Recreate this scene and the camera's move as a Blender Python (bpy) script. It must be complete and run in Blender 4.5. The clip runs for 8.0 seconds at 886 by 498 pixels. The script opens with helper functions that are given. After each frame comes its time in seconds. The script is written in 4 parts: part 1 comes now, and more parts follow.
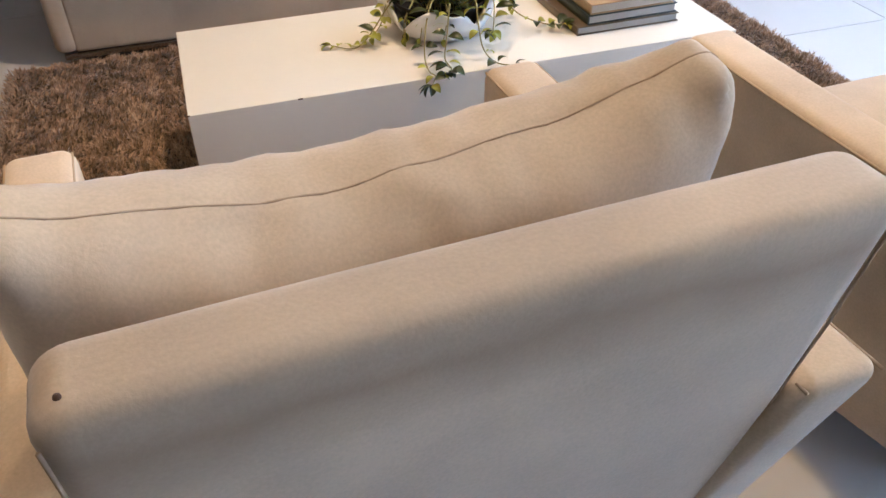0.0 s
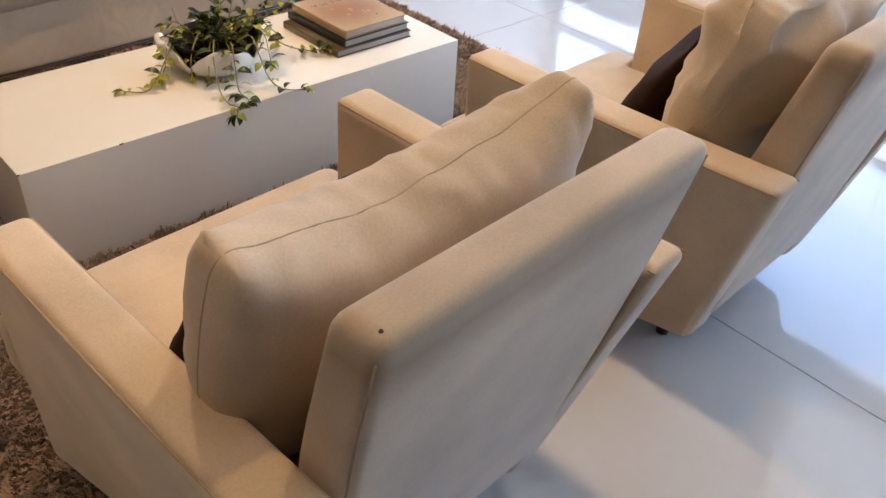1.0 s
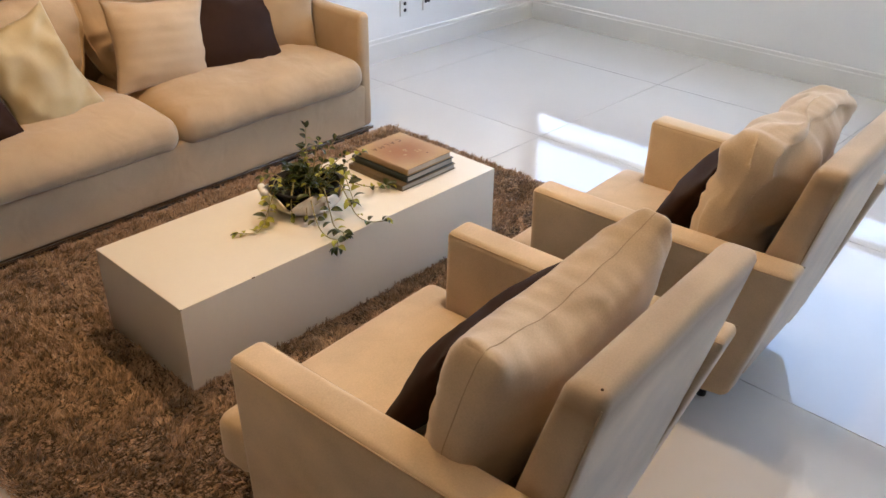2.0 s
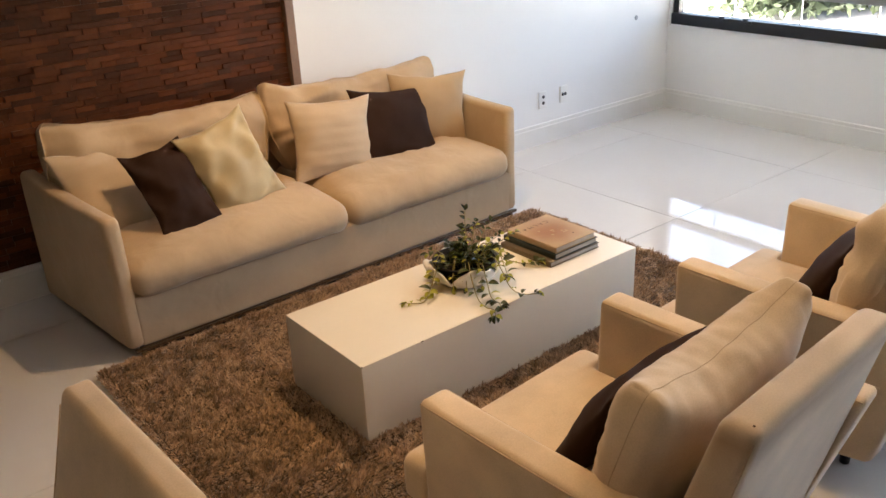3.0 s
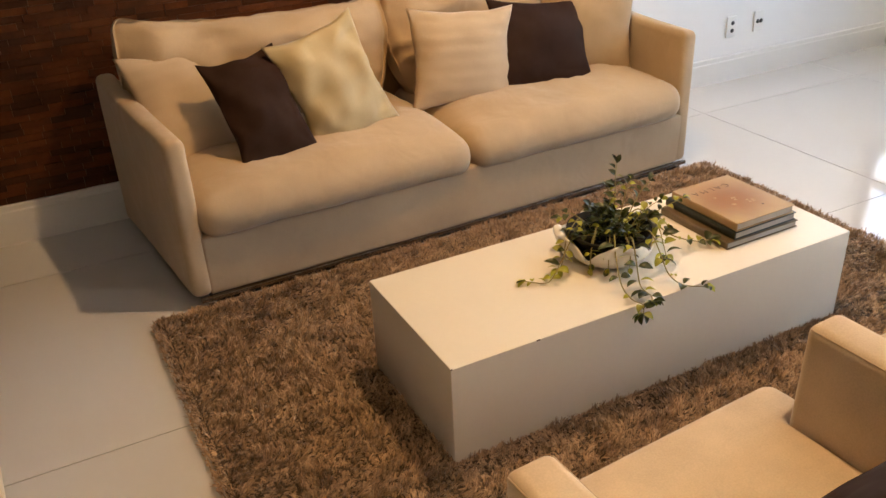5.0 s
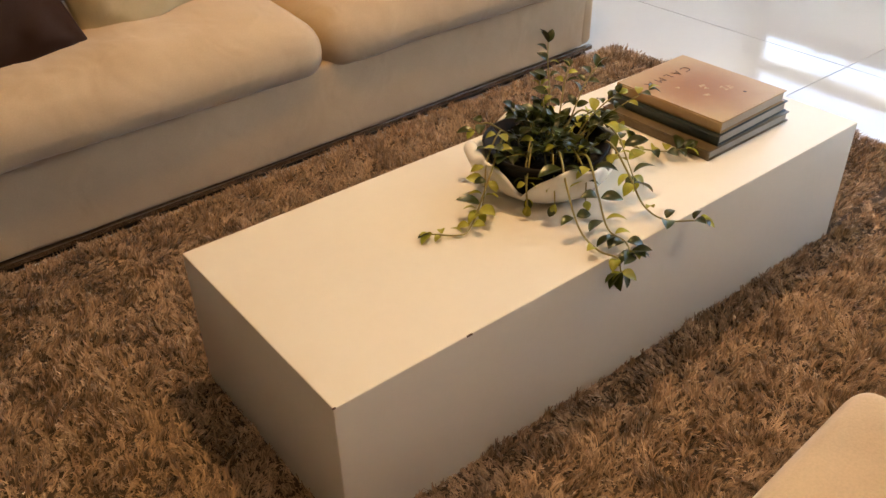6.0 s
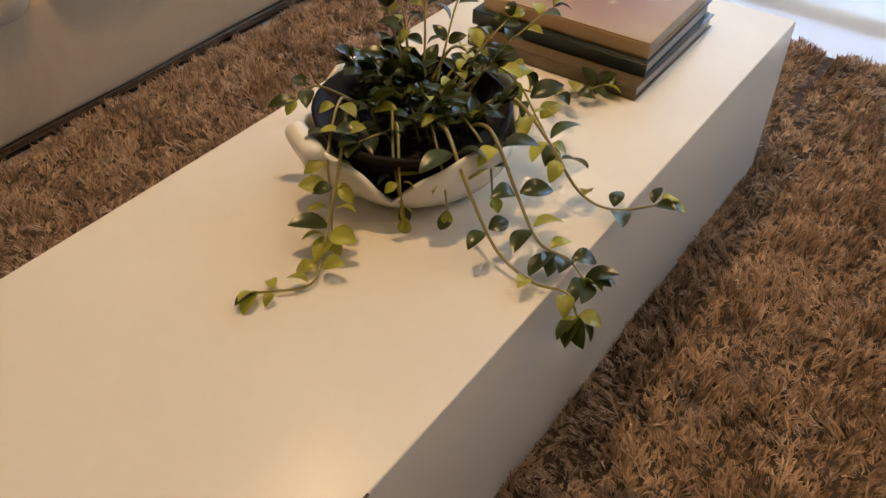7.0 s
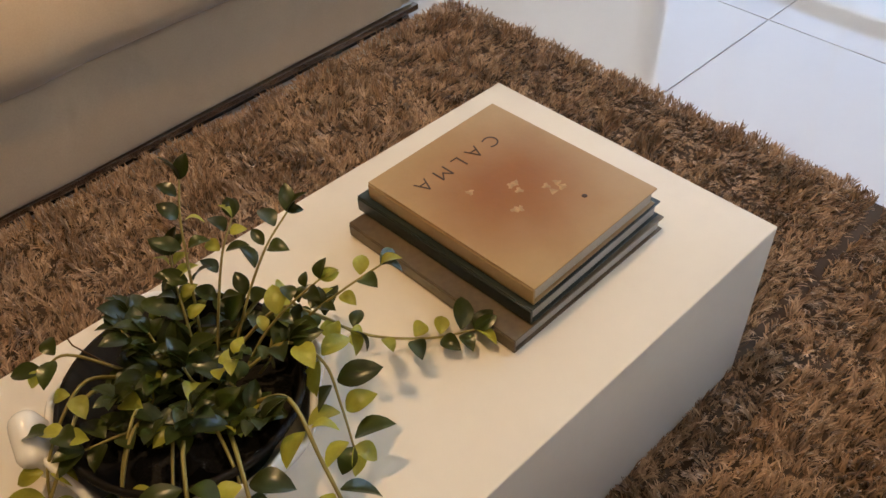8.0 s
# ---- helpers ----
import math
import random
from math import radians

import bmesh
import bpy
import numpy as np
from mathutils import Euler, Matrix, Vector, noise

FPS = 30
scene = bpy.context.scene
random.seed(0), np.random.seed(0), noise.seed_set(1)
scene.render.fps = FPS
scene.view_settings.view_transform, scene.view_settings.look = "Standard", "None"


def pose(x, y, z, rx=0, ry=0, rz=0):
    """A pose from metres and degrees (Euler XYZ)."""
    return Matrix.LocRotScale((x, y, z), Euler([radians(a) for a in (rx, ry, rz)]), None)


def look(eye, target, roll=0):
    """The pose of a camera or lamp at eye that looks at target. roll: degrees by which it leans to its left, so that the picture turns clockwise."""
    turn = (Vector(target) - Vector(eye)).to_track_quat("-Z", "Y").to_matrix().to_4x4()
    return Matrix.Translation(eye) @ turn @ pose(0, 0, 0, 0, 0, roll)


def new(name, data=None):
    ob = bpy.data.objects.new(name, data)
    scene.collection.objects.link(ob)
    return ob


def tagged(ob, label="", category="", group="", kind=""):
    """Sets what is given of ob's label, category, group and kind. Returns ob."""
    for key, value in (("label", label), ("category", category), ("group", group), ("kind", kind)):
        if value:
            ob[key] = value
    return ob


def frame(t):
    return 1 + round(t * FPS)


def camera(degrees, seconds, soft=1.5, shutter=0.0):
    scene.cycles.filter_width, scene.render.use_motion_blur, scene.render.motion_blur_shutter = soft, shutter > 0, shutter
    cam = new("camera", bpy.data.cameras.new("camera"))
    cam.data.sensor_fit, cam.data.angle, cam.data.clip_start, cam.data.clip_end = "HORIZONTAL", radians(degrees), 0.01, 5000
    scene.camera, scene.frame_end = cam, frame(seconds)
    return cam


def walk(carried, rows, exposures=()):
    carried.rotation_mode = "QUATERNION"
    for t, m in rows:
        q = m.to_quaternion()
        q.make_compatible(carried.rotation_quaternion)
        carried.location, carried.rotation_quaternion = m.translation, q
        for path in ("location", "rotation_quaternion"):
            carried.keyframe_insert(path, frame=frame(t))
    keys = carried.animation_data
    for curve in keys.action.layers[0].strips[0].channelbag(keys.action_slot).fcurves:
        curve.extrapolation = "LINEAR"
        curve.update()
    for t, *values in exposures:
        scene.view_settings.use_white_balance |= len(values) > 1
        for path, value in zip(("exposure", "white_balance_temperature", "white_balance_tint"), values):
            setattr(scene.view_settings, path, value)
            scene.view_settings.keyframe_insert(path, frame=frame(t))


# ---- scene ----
cam = camera(55.0, 8.0)
PATH = [
    (0, (0.069, -1.857, 1.239), (0.511, -0.318, 0.041), -1.8),
    (0.5, (-0.159, -1.835, 1.301), (0.759, -0.581, 0.042), 1.7),
    (1, (-0.439, -1.954, 1.449), (0.674, -0.791, 0.262), 3.6),
    (1.2, (-0.549, -2.001, 1.533), (0.647, -0.864, 0.403), 4.3),
    (2.3, (-1.129, -2.014, 1.799), (0.148, -0.78, 0.878), -0.5),
    (2.5, (-1.19, -2.053, 1.827), (0.034, -0.728, 0.962), -1.6),
    (3, (-1.294, -2.152, 1.857), (-0.173, -0.708, 1.046), -2.8),
    (3.5, (-1.312, -2.173, 1.857), (-0.202, -0.717, 1.052), -2.5),
    (4, (-1.22, -2.044, 1.809), (-0.22, -0.522, 0.982), -3.5),
    (4.2, (-1.166, -1.937, 1.799), (-0.212, -0.4, 0.944), -3.6),
    (5.3, (-0.642, -1.364, 1.48), (0.11, 0.196, 0.48), -2.2),
    (5.5, (-0.577, -1.196, 1.391), (0.203, 0.317, 0.342), -2.1),
    (6, (-0.418, -0.811, 1.223), (0.591, 0.489, 0.087), -1.4),
    (6.3, (-0.31, -0.614, 1.114), (0.843, 0.489, -0.092), -2.2),
    (6.5, (-0.234, -0.5, 1.051), (0.967, 0.507, -0.191), -1.8),
    (7, (-0.048, -0.305, 1.002), (1.175, 0.566, -0.319), 0.7),
    (7.5, (0.22, -0.317, 1.08), (1.451, 0.631, -0.18), -0.9),
    (7.6, (0.277, -0.337, 1.106), (1.456, 0.642, -0.172), -1.9),
    (8, (0.532, -0.315, 1.126), (1.5, 0.749, -0.264), -2.7),
]
EXPOSURES = [(0, 4.0, 5250, 8), (1.0, 3.82, 5700, 9), (2.5, 3.68, 6500, 9), (3.5, 3.74, 6900, 10), (5.5, 3.74, 7100, 9), (7.0, 3.34, 6350, 7), (7.5, 3.2, 6200, 7), (8.0, 3.2, 6500, 8)]
walk(cam, [(t, look(eye, target, roll)) for t, eye, target, roll in PATH], EXPOSURES)

# ---- light ----
world = bpy.data.worlds.new("sky_world")
scene.world = world
world.use_nodes = True
wt = world.node_tree
sky = wt.nodes.new("ShaderNodeTexSky")
sky.sky_type = "NISHITA"
sky.sun_disc = False
sky.sun_elevation = radians(48)
sky.sun_rotation = radians(300)
sky.dust_density, sky.air_density, sky.ozone_density = 5.0, 0.8, 0.4
wt.links.new(sky.outputs["Color"], wt.nodes["Background"].inputs["Color"])
wt.nodes["Background"].inputs["Strength"].default_value = 0.15

sun = new("sun", bpy.data.lights.new("sun", "SUN"))
sun.data.energy, sun.data.angle, sun.data.color = 5.0, radians(4), (1.0, 0.96, 0.9)
sun.matrix_world = look((-20, 12, 40), (0, 0, 0))

WARM = (1.0, 0.63, 0.29)
CEILING = 2.6
# downlights: x, y, watts, aim x, aim y, cone
DOWNLIGHTS = [
    (0.72, 0.57, 8.6, 0.72, 0.66, 118),
    (0.76, -1.20, 2.2, 0.74, -1.12, 112),
    (-0.85, -1.20, 2.0, -0.95, -0.75, 75),
]



# ---- materials ----
def material(name, colour, rough=0.6, metal=0.0, vary=0.15, scale=6.0, fine=120.0, bump=0.1, bump_d=0.002, sheen=0.0, coat=0.0, spec=0.5, piece=0.0, wrinkle=0.0, folds_scale=5.0):
    """A surface with broad stains, fine grain and relief."""
    m = bpy.data.materials.new(name)
    m.use_nodes = True
    nt, bs = m.node_tree, m.node_tree.nodes["Principled BSDF"]
    tc = nt.nodes.new("ShaderNodeTexCoord")
    broad, grain = nt.nodes.new("ShaderNodeTexNoise"), nt.nodes.new("ShaderNodeTexNoise")
    broad.inputs["Scale"].default_value, grain.inputs["Scale"].default_value = scale, fine
    broad.inputs["Detail"].default_value, grain.inputs["Detail"].default_value = 5, 3
    for n in (broad, grain):
        nt.links.new(tc.outputs["Object"], n.inputs["Vector"])
    mix = nt.nodes.new("ShaderNodeMath")
    mix.operation = "MULTIPLY_ADD"
    nt.links.new(grain.outputs["Fac"], mix.inputs[0])
    mix.inputs[1].default_value = 0.4
    nt.links.new(broad.outputs["Fac"], mix.inputs[2])
    ramp = nt.nodes.new("ShaderNodeValToRGB")
    ramp.color_ramp.elements[0].position, ramp.color_ramp.elements[1].position = 0.4, 1.0
    ramp.color_ramp.elements[0].color = (*[c * (1 - vary) for c in colour], 1)
    ramp.color_ramp.elements[1].color = (*[min(1, c * (1 + vary)) for c in colour], 1)
    nt.links.new(mix.outputs[0], ramp.inputs[0])
    out = ramp.outputs[0]
    if piece:
        info, hsv = nt.nodes.new("ShaderNodeObjectInfo"), nt.nodes.new("ShaderNodeHueSaturation")
        rng = nt.nodes.new("ShaderNodeMapRange")
        rng.inputs[3].default_value, rng.inputs[4].default_value = 1 - piece, 1 + piece
        nt.links.new(info.outputs["Random"], rng.inputs[0])
        nt.links.new(rng.outputs[0], hsv.inputs["Value"])
        nt.links.new(out, hsv.inputs["Color"])
        out = hsv.outputs[0]
    nt.links.new(out, bs.inputs["Base Color"])
    bs.inputs["Roughness"].default_value, bs.inputs["Metallic"].default_value = rough, metal
    bs.inputs["Specular IOR Level"].default_value = spec
    bs.inputs["Sheen Weight"].default_value, bs.inputs["Coat Weight"].default_value = sheen, coat
    bs.inputs["Sheen Roughness"].default_value = 0.4
    if bump:
        bp = nt.nodes.new("ShaderNodeBump")
        bp.inputs["Strength"].default_value, bp.inputs["Distance"].default_value = bump, bump_d
        nt.links.new(grain.outputs["Fac"], bp.inputs["Height"])
        nt.links.new(bp.outputs[0], bs.inputs["Normal"])
    if wrinkle:
        folds, b2 = nt.nodes.new("ShaderNodeTexNoise"), nt.nodes.new("ShaderNodeBump")
        folds.inputs["Scale"].default_value, folds.inputs["Detail"].default_value, folds.inputs["Distortion"].default_value = folds_scale, 2.0, 0.5
        nt.links.new(tc.outputs["Object"], folds.inputs["Vector"])
        nt.links.new(folds.outputs["Fac"], b2.inputs["Height"])
        b2.inputs["Strength"].default_value, b2.inputs["Distance"].default_value = 0.6, wrinkle
        nt.links.new(bp.outputs[0], b2.inputs["Normal"])
        nt.links.new(b2.outputs[0], bs.inputs["Normal"])
    return m


def banded(m, scale, strength, dist):
    """Adds horizontal tucks (along local x) to a fabric's relief."""
    nt, bs = m.node_tree, m.node_tree.nodes["Principled BSDF"]
    tc, wave, bp = nt.nodes.new("ShaderNodeTexCoord"), nt.nodes.new("ShaderNodeTexWave"), nt.nodes.new("ShaderNodeBump")
    wave.bands_direction = "Z"
    wave.inputs["Scale"].default_value, wave.inputs["Distortion"].default_value = scale, 1.2
    wave.inputs["Detail Scale"].default_value = 2.0
    nt.links.new(tc.outputs["Object"], wave.inputs["Vector"])
    nt.links.new(wave.outputs["Fac"], bp.inputs["Height"])
    bp.inputs["Strength"].default_value, bp.inputs["Distance"].default_value = strength, dist
    old = bs.inputs["Normal"].links[0].from_socket
    nt.links.new(old, bp.inputs["Normal"])
    nt.links.new(bp.outputs[0], bs.inputs["Normal"])
    return m


SUEDE = material("cream_suede", (0.60, 0.465, 0.315), 0.85, vary=0.22, scale=5, fine=260, bump=0.12, sheen=0.35, spec=0.2, wrinkle=0.007)
def worn_suede():
    """The same suede with a brownish hand-worn band under the top edge."""
    m = material("cream_suede_worn", (0.60, 0.465, 0.32), 0.85, vary=0.20, scale=5, fine=260, bump=0.12, sheen=0.35, spec=0.2, wrinkle=0.003)
    nt, bs = m.node_tree, m.node_tree.nodes["Principled BSDF"]
    tc, sep, ns, mul, ramp, mix = [nt.nodes.new("ShaderNode" + k) for k in ("TexCoord", "SeparateXYZ", "TexNoise", "Math", "ValToRGB", "Mix")]
    nt.links.new(tc.outputs["Object"], sep.inputs[0])
    nt.links.new(tc.outputs["Object"], ns.inputs["Vector"])
    ns.inputs["Scale"].default_value, ns.inputs["Detail"].default_value = 9, 4
    mul.operation = "MULTIPLY_ADD"
    nt.links.new(ns.outputs["Fac"], mul.inputs[0])
    mul.inputs[1].default_value = 0.06
    nt.links.new(sep.outputs["Z"], mul.inputs[2])
    e = ramp.color_ramp.elements
    e[0].position, e[1].position = 0.80, 0.865
    e[0].color, e[1].color = (0, 0, 0, 1), (0.75, 0.75, 0.75, 1)
    e.new(0.905).color = (0.12, 0.12, 0.12, 1)
    nt.links.new(mul.outputs[0], ramp.inputs[0])
    mix.data_type = "RGBA"
    nt.links.new(ramp.outputs[0], mix.inputs[0])
    nt.links.new(bs.inputs["Base Color"].links[0].from_socket, mix.inputs[6])
    mix.inputs[7].default_value = (0.36, 0.25, 0.15, 1)
    nt.links.new(mix.outputs[2], bs.inputs["Base Color"])
    return m


SUEDE_WORN = worn_suede()
SUEDE_SEAM = material("seam_thread", (0.46, 0.345, 0.23), 0.9, vary=0.1, spec=0.1)
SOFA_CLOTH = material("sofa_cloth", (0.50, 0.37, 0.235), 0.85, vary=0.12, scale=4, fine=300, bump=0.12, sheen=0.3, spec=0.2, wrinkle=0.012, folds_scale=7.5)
STRIPE = banded(material("tucked_beige_cloth", (0.51, 0.38, 0.245), 0.75, vary=0.08, scale=6, fine=320, bump=0.1, sheen=0.2), 6, 0.3, 0.004)
GOLD = material("olive_gold_cloth", (0.47, 0.37, 0.20), 0.6, vary=0.10, scale=6, fine=320, bump=0.1, sheen=0.2, wrinkle=0.009)
TAN = material("tan_cloth", (0.45, 0.32, 0.18), 0.75, vary=0.10, scale=6, fine=320, bump=0.1, sheen=0.2, wrinkle=0.012)
BROWN = material("dark_brown_cloth", (0.034, 0.016, 0.011), 0.8, vary=0.2, scale=7, fine=320, bump=0.1, sheen=0.0, spec=0.12, wrinkle=0.012)
LACQUER = material("ivory_lacquer", (0.78, 0.72, 0.61), 0.28, vary=0.03, scale=3, fine=60, bump=0.03, bump_d=0.001, spec=0.13)
CHIP = material("chipped_edge", (0.09, 0.05, 0.03), 0.8)
# assumed dark brown for the unseen walls, soaks up bounced light
WALL_UNSEEN = material("bounce_absorbing_brown", (0.20, 0.155, 0.12), 0.6, vary=0.03, scale=1.5, fine=90, bump=0.05, bump_d=0.001)
WALL = material("white_paint", (0.86, 0.86, 0.85), 0.55, vary=0.02, scale=1.5, fine=90, bump=0.05, bump_d=0.001)
CEIL = material("ceiling_paint", (0.82, 0.81, 0.79), 0.8, vary=0.015, scale=1.5, fine=90, bump=0.03)
SKIRT = material("white_skirting_paint", (0.80, 0.79, 0.76), 0.35, vary=0.03, scale=2, fine=80, bump=0.02)
TILE = material("polished_porcelain", (0.62, 0.605, 0.58), 0.045, vary=0.02, scale=2.2, fine=40, bump=0.004, bump_d=0.001, spec=0.75, piece=0.012)
GROUT = material("grey_grout", (0.47, 0.455, 0.44), 0.9)
WOOD = material("red_brown_wood", (0.090, 0.025, 0.006), 0.55, vary=0.4, scale=9, fine=70, bump=0.25, spec=0.22, piece=0.5)
WOOD_EDGE = material("brown_wood_trim", (0.25, 0.16, 0.11), 0.45, vary=0.2, scale=6, fine=60)
BLACK_METAL = material("black_window_metal", (0.012, 0.012, 0.014), 0.35, vary=0.2)
GREY_METAL = material("grey_metal", (0.35, 0.36, 0.37), 0.35, metal=0.7, vary=0.08)
CHROME = material("chrome", (0.42, 0.40, 0.38), 0.25, metal=1.0, vary=0.04, bump=0)
# black of the chair feet, also of the painted shade under the sofa
FOOT_AND_SHADE = material("black_foot_and_shade", (0.015, 0.013, 0.012), 0.4)
PLASTIC = material("white_plastic", (0.82, 0.82, 0.80), 0.3, vary=0.02, bump=0)
SOCKET = material("dark_socket", (0.03, 0.03, 0.03), 0.5, bump=0)
CERAMIC = material("white_glazed_ceramic", (0.82, 0.80, 0.74), 0.18, vary=0.04, scale=20, bump=0.03)
BLACK_POT = material("black_plastic_pot", (0.010, 0.009, 0.009), 0.6, vary=0.2, spec=0.2)
SOIL = material("dark_soil", (0.006, 0.0045, 0.003), 0.95, vary=0.5, fine=90, bump=0.6, bump_d=0.01)
TWIG = material("dry_twig", (0.13, 0.07, 0.03), 0.8, vary=0.3)
STEM = material("olive_stem", (0.26, 0.22, 0.06), 0.5, vary=0.25)
LEAF = material("waxy_green_leaf", (0.045, 0.062, 0.011), 0.28, vary=0.4, scale=14, fine=160, bump=0.05, piece=0.35)
LEAF_PALE = material("pale_green_leaf", (0.42, 0.42, 0.055), 0.35, vary=0.3, scale=14, fine=160, bump=0.05, piece=0.25)


def leafy(m, share):
    """Lets light through a leaf, as its thin flesh does."""
    nt, bs = m.node_tree, m.node_tree.nodes["Principled BSDF"]
    thin, mix = nt.nodes.new("ShaderNodeBsdfTranslucent"), nt.nodes.new("ShaderNodeMixShader")
    nt.links.new(bs.inputs["Base Color"].links[0].from_socket, thin.inputs["Color"])
    mix.inputs[0].default_value = share
    nt.links.new(bs.outputs[0], mix.inputs[1])
    nt.links.new(thin.outputs[0], mix.inputs[2])
    nt.links.new(mix.outputs[0], nt.nodes["Material Output"].inputs["Surface"])
    return m


LEAF, LEAF_PALE = leafy(LEAF, 0.2), leafy(LEAF_PALE, 0.35)
PAPER_DIM = material("grey_page_edges", (0.36, 0.34, 0.30), 0.8, vary=0.3, scale=4, fine=400, bump=0.2)
PAPER = material("page_edges", (0.44, 0.39, 0.31), 0.8, vary=0.25, scale=4, fine=400, bump=0.2)
BOOK_GREEN = material("dark_green_cover", (0.022, 0.034, 0.032), 0.3, vary=0.3)
BOOK_OLIVE = material("olive_brown_cover", (0.13, 0.095, 0.05), 0.3, vary=0.45, scale=8)
INK = material("dark_ink", (0.05, 0.03, 0.02), 0.6, bump=0)
PRINT_PALE = material("pale_print", (0.40, 0.24, 0.09), 0.5, vary=0.4, scale=40)


def gradient_cover():
    """Tan cover with a soft rust-coloured cloud printed in its middle."""
    m = material("tan_cover_print", (0.41, 0.275, 0.125), 0.45, vary=0.06, scale=8)
    nt, bs = m.node_tree, m.node_tree.nodes["Principled BSDF"]
    tc, vm, add = nt.nodes.new("ShaderNodeTexCoord"), nt.nodes.new("ShaderNodeVectorMath"), nt.nodes.new("ShaderNodeMath")
    noise_n, ramp, mix = nt.nodes.new("ShaderNodeTexNoise"), nt.nodes.new("ShaderNodeValToRGB"), nt.nodes.new("ShaderNodeMix")
    vm.operation = "LENGTH"
    nt.links.new(tc.outputs["Object"], vm.inputs[0])
    noise_n.inputs["Scale"].default_value = 14
    nt.links.new(tc.outputs["Object"], noise_n.inputs["Vector"])
    add.operation = "MULTIPLY_ADD"
    nt.links.new(noise_n.outputs["Fac"], add.inputs[0])
    add.inputs[1].default_value = 0.05
    nt.links.new(vm.outputs["Value"], add.inputs[2])
    ramp.color_ramp.interpolation = "EASE"
    ramp.color_ramp.elements[0].position, ramp.color_ramp.elements[1].position = 0.05, 0.215
    ramp.color_ramp.elements[0].color, ramp.color_ramp.elements[1].color = (1, 1, 1, 1), (0, 0, 0, 1)
    nt.links.new(add.outputs[0], ramp.inputs[0])
    mix.data_type = "RGBA"
    nt.links.new(ramp.outputs[0], mix.inputs[0])
    old = bs.inputs["Base Color"].links[0].from_socket
    nt.links.new(old, mix.inputs[6])
    mix.inputs[7].default_value = (0.27, 0.098, 0.012, 1)
    nt.links.new(mix.outputs[2], bs.inputs["Base Color"])
    return m


COVER = gradient_cover()


def pile_material():
    m = material("taupe_shag_yarn", (0.36, 0.243, 0.152), 0.75, vary=0.42, scale=15, fine=30, bump=0, sheen=0.3, spec=0.25)
    nt, bs = m.node_tree, m.node_tree.nodes["Principled BSDF"]
    geo, hsv, rng = nt.nodes.new("ShaderNodeNewGeometry"), nt.nodes.new("ShaderNodeHueSaturation"), nt.nodes.new("ShaderNodeMapRange")
    rng.inputs[3].default_value, rng.inputs[4].default_value = 0.55, 1.45
    nt.links.new(geo.outputs["Random Per Island"], rng.inputs[0])
    nt.links.new(rng.outputs[0], hsv.inputs["Value"])
    old = bs.inputs["Base Color"].links[0].from_socket
    nt.links.new(old, hsv.inputs["Color"])
    nt.links.new(hsv.outputs[0], bs.inputs["Base Color"])
    return m


PILE = pile_material()
RUG_BACK = material("rug_backing", (0.07, 0.047, 0.03), 0.95)


def glass_material():
    m = bpy.data.materials.new("window_glass")
    m.use_nodes = True
    bs = m.node_tree.nodes["Principled BSDF"]
    bs.inputs["Transmission Weight"].default_value, bs.inputs["Roughness"].default_value = 1.0, 0.0
    bs.inputs["IOR"].default_value = 1.1
    bs.inputs["Base Color"].default_value = (0.97, 0.99, 0.99, 1)
    return m


GLASS = glass_material()


# ---- building helpers ----
def link(name, mesh, mat, parent=None, label="", m=None):
    ob = new(name, mesh)
    if not mesh.materials:
        mesh.materials.append(mat)
    if parent:
        ob.parent = parent
    if m is not None:
        ob.matrix_local = m
    if label:
        ob["label"] = label
    return ob


def mesh_of(bm, name, smooth=True):
    me = bpy.data.meshes.new(name)
    bm.normal_update()
    bm.to_mesh(me)
    bm.free()
    if smooth:
        me.shade_smooth()
    return me


def part(name, bm, mat, parent=None, label="", m=None, smooth=True):
    """Links a bmesh as one mesh object under a thing or under a part."""
    return link(name, mesh_of(bm, name, smooth), mat, parent, label, m)


def thing(name, label, category, m=None, group="", kind=""):
    ob = new(name)
    ob.empty_display_size = 0.1
    if m is not None:
        ob.matrix_world = m
    return tagged(ob, label, category, group, kind)


def spread(h, r, n, extra=()):
    """Coordinates from -h to h, close together on the rounded edges."""
    k = [h - r + r * f for f in (0, 0.3, 0.6, 0.85, 1.0)]
    inner = [(-1 + 2 * i / n) * (h - r) for i in range(1, n)]
    return sorted(set([round(v, 5) for v in [-v for v in k] + inner + k + list(extra)]))


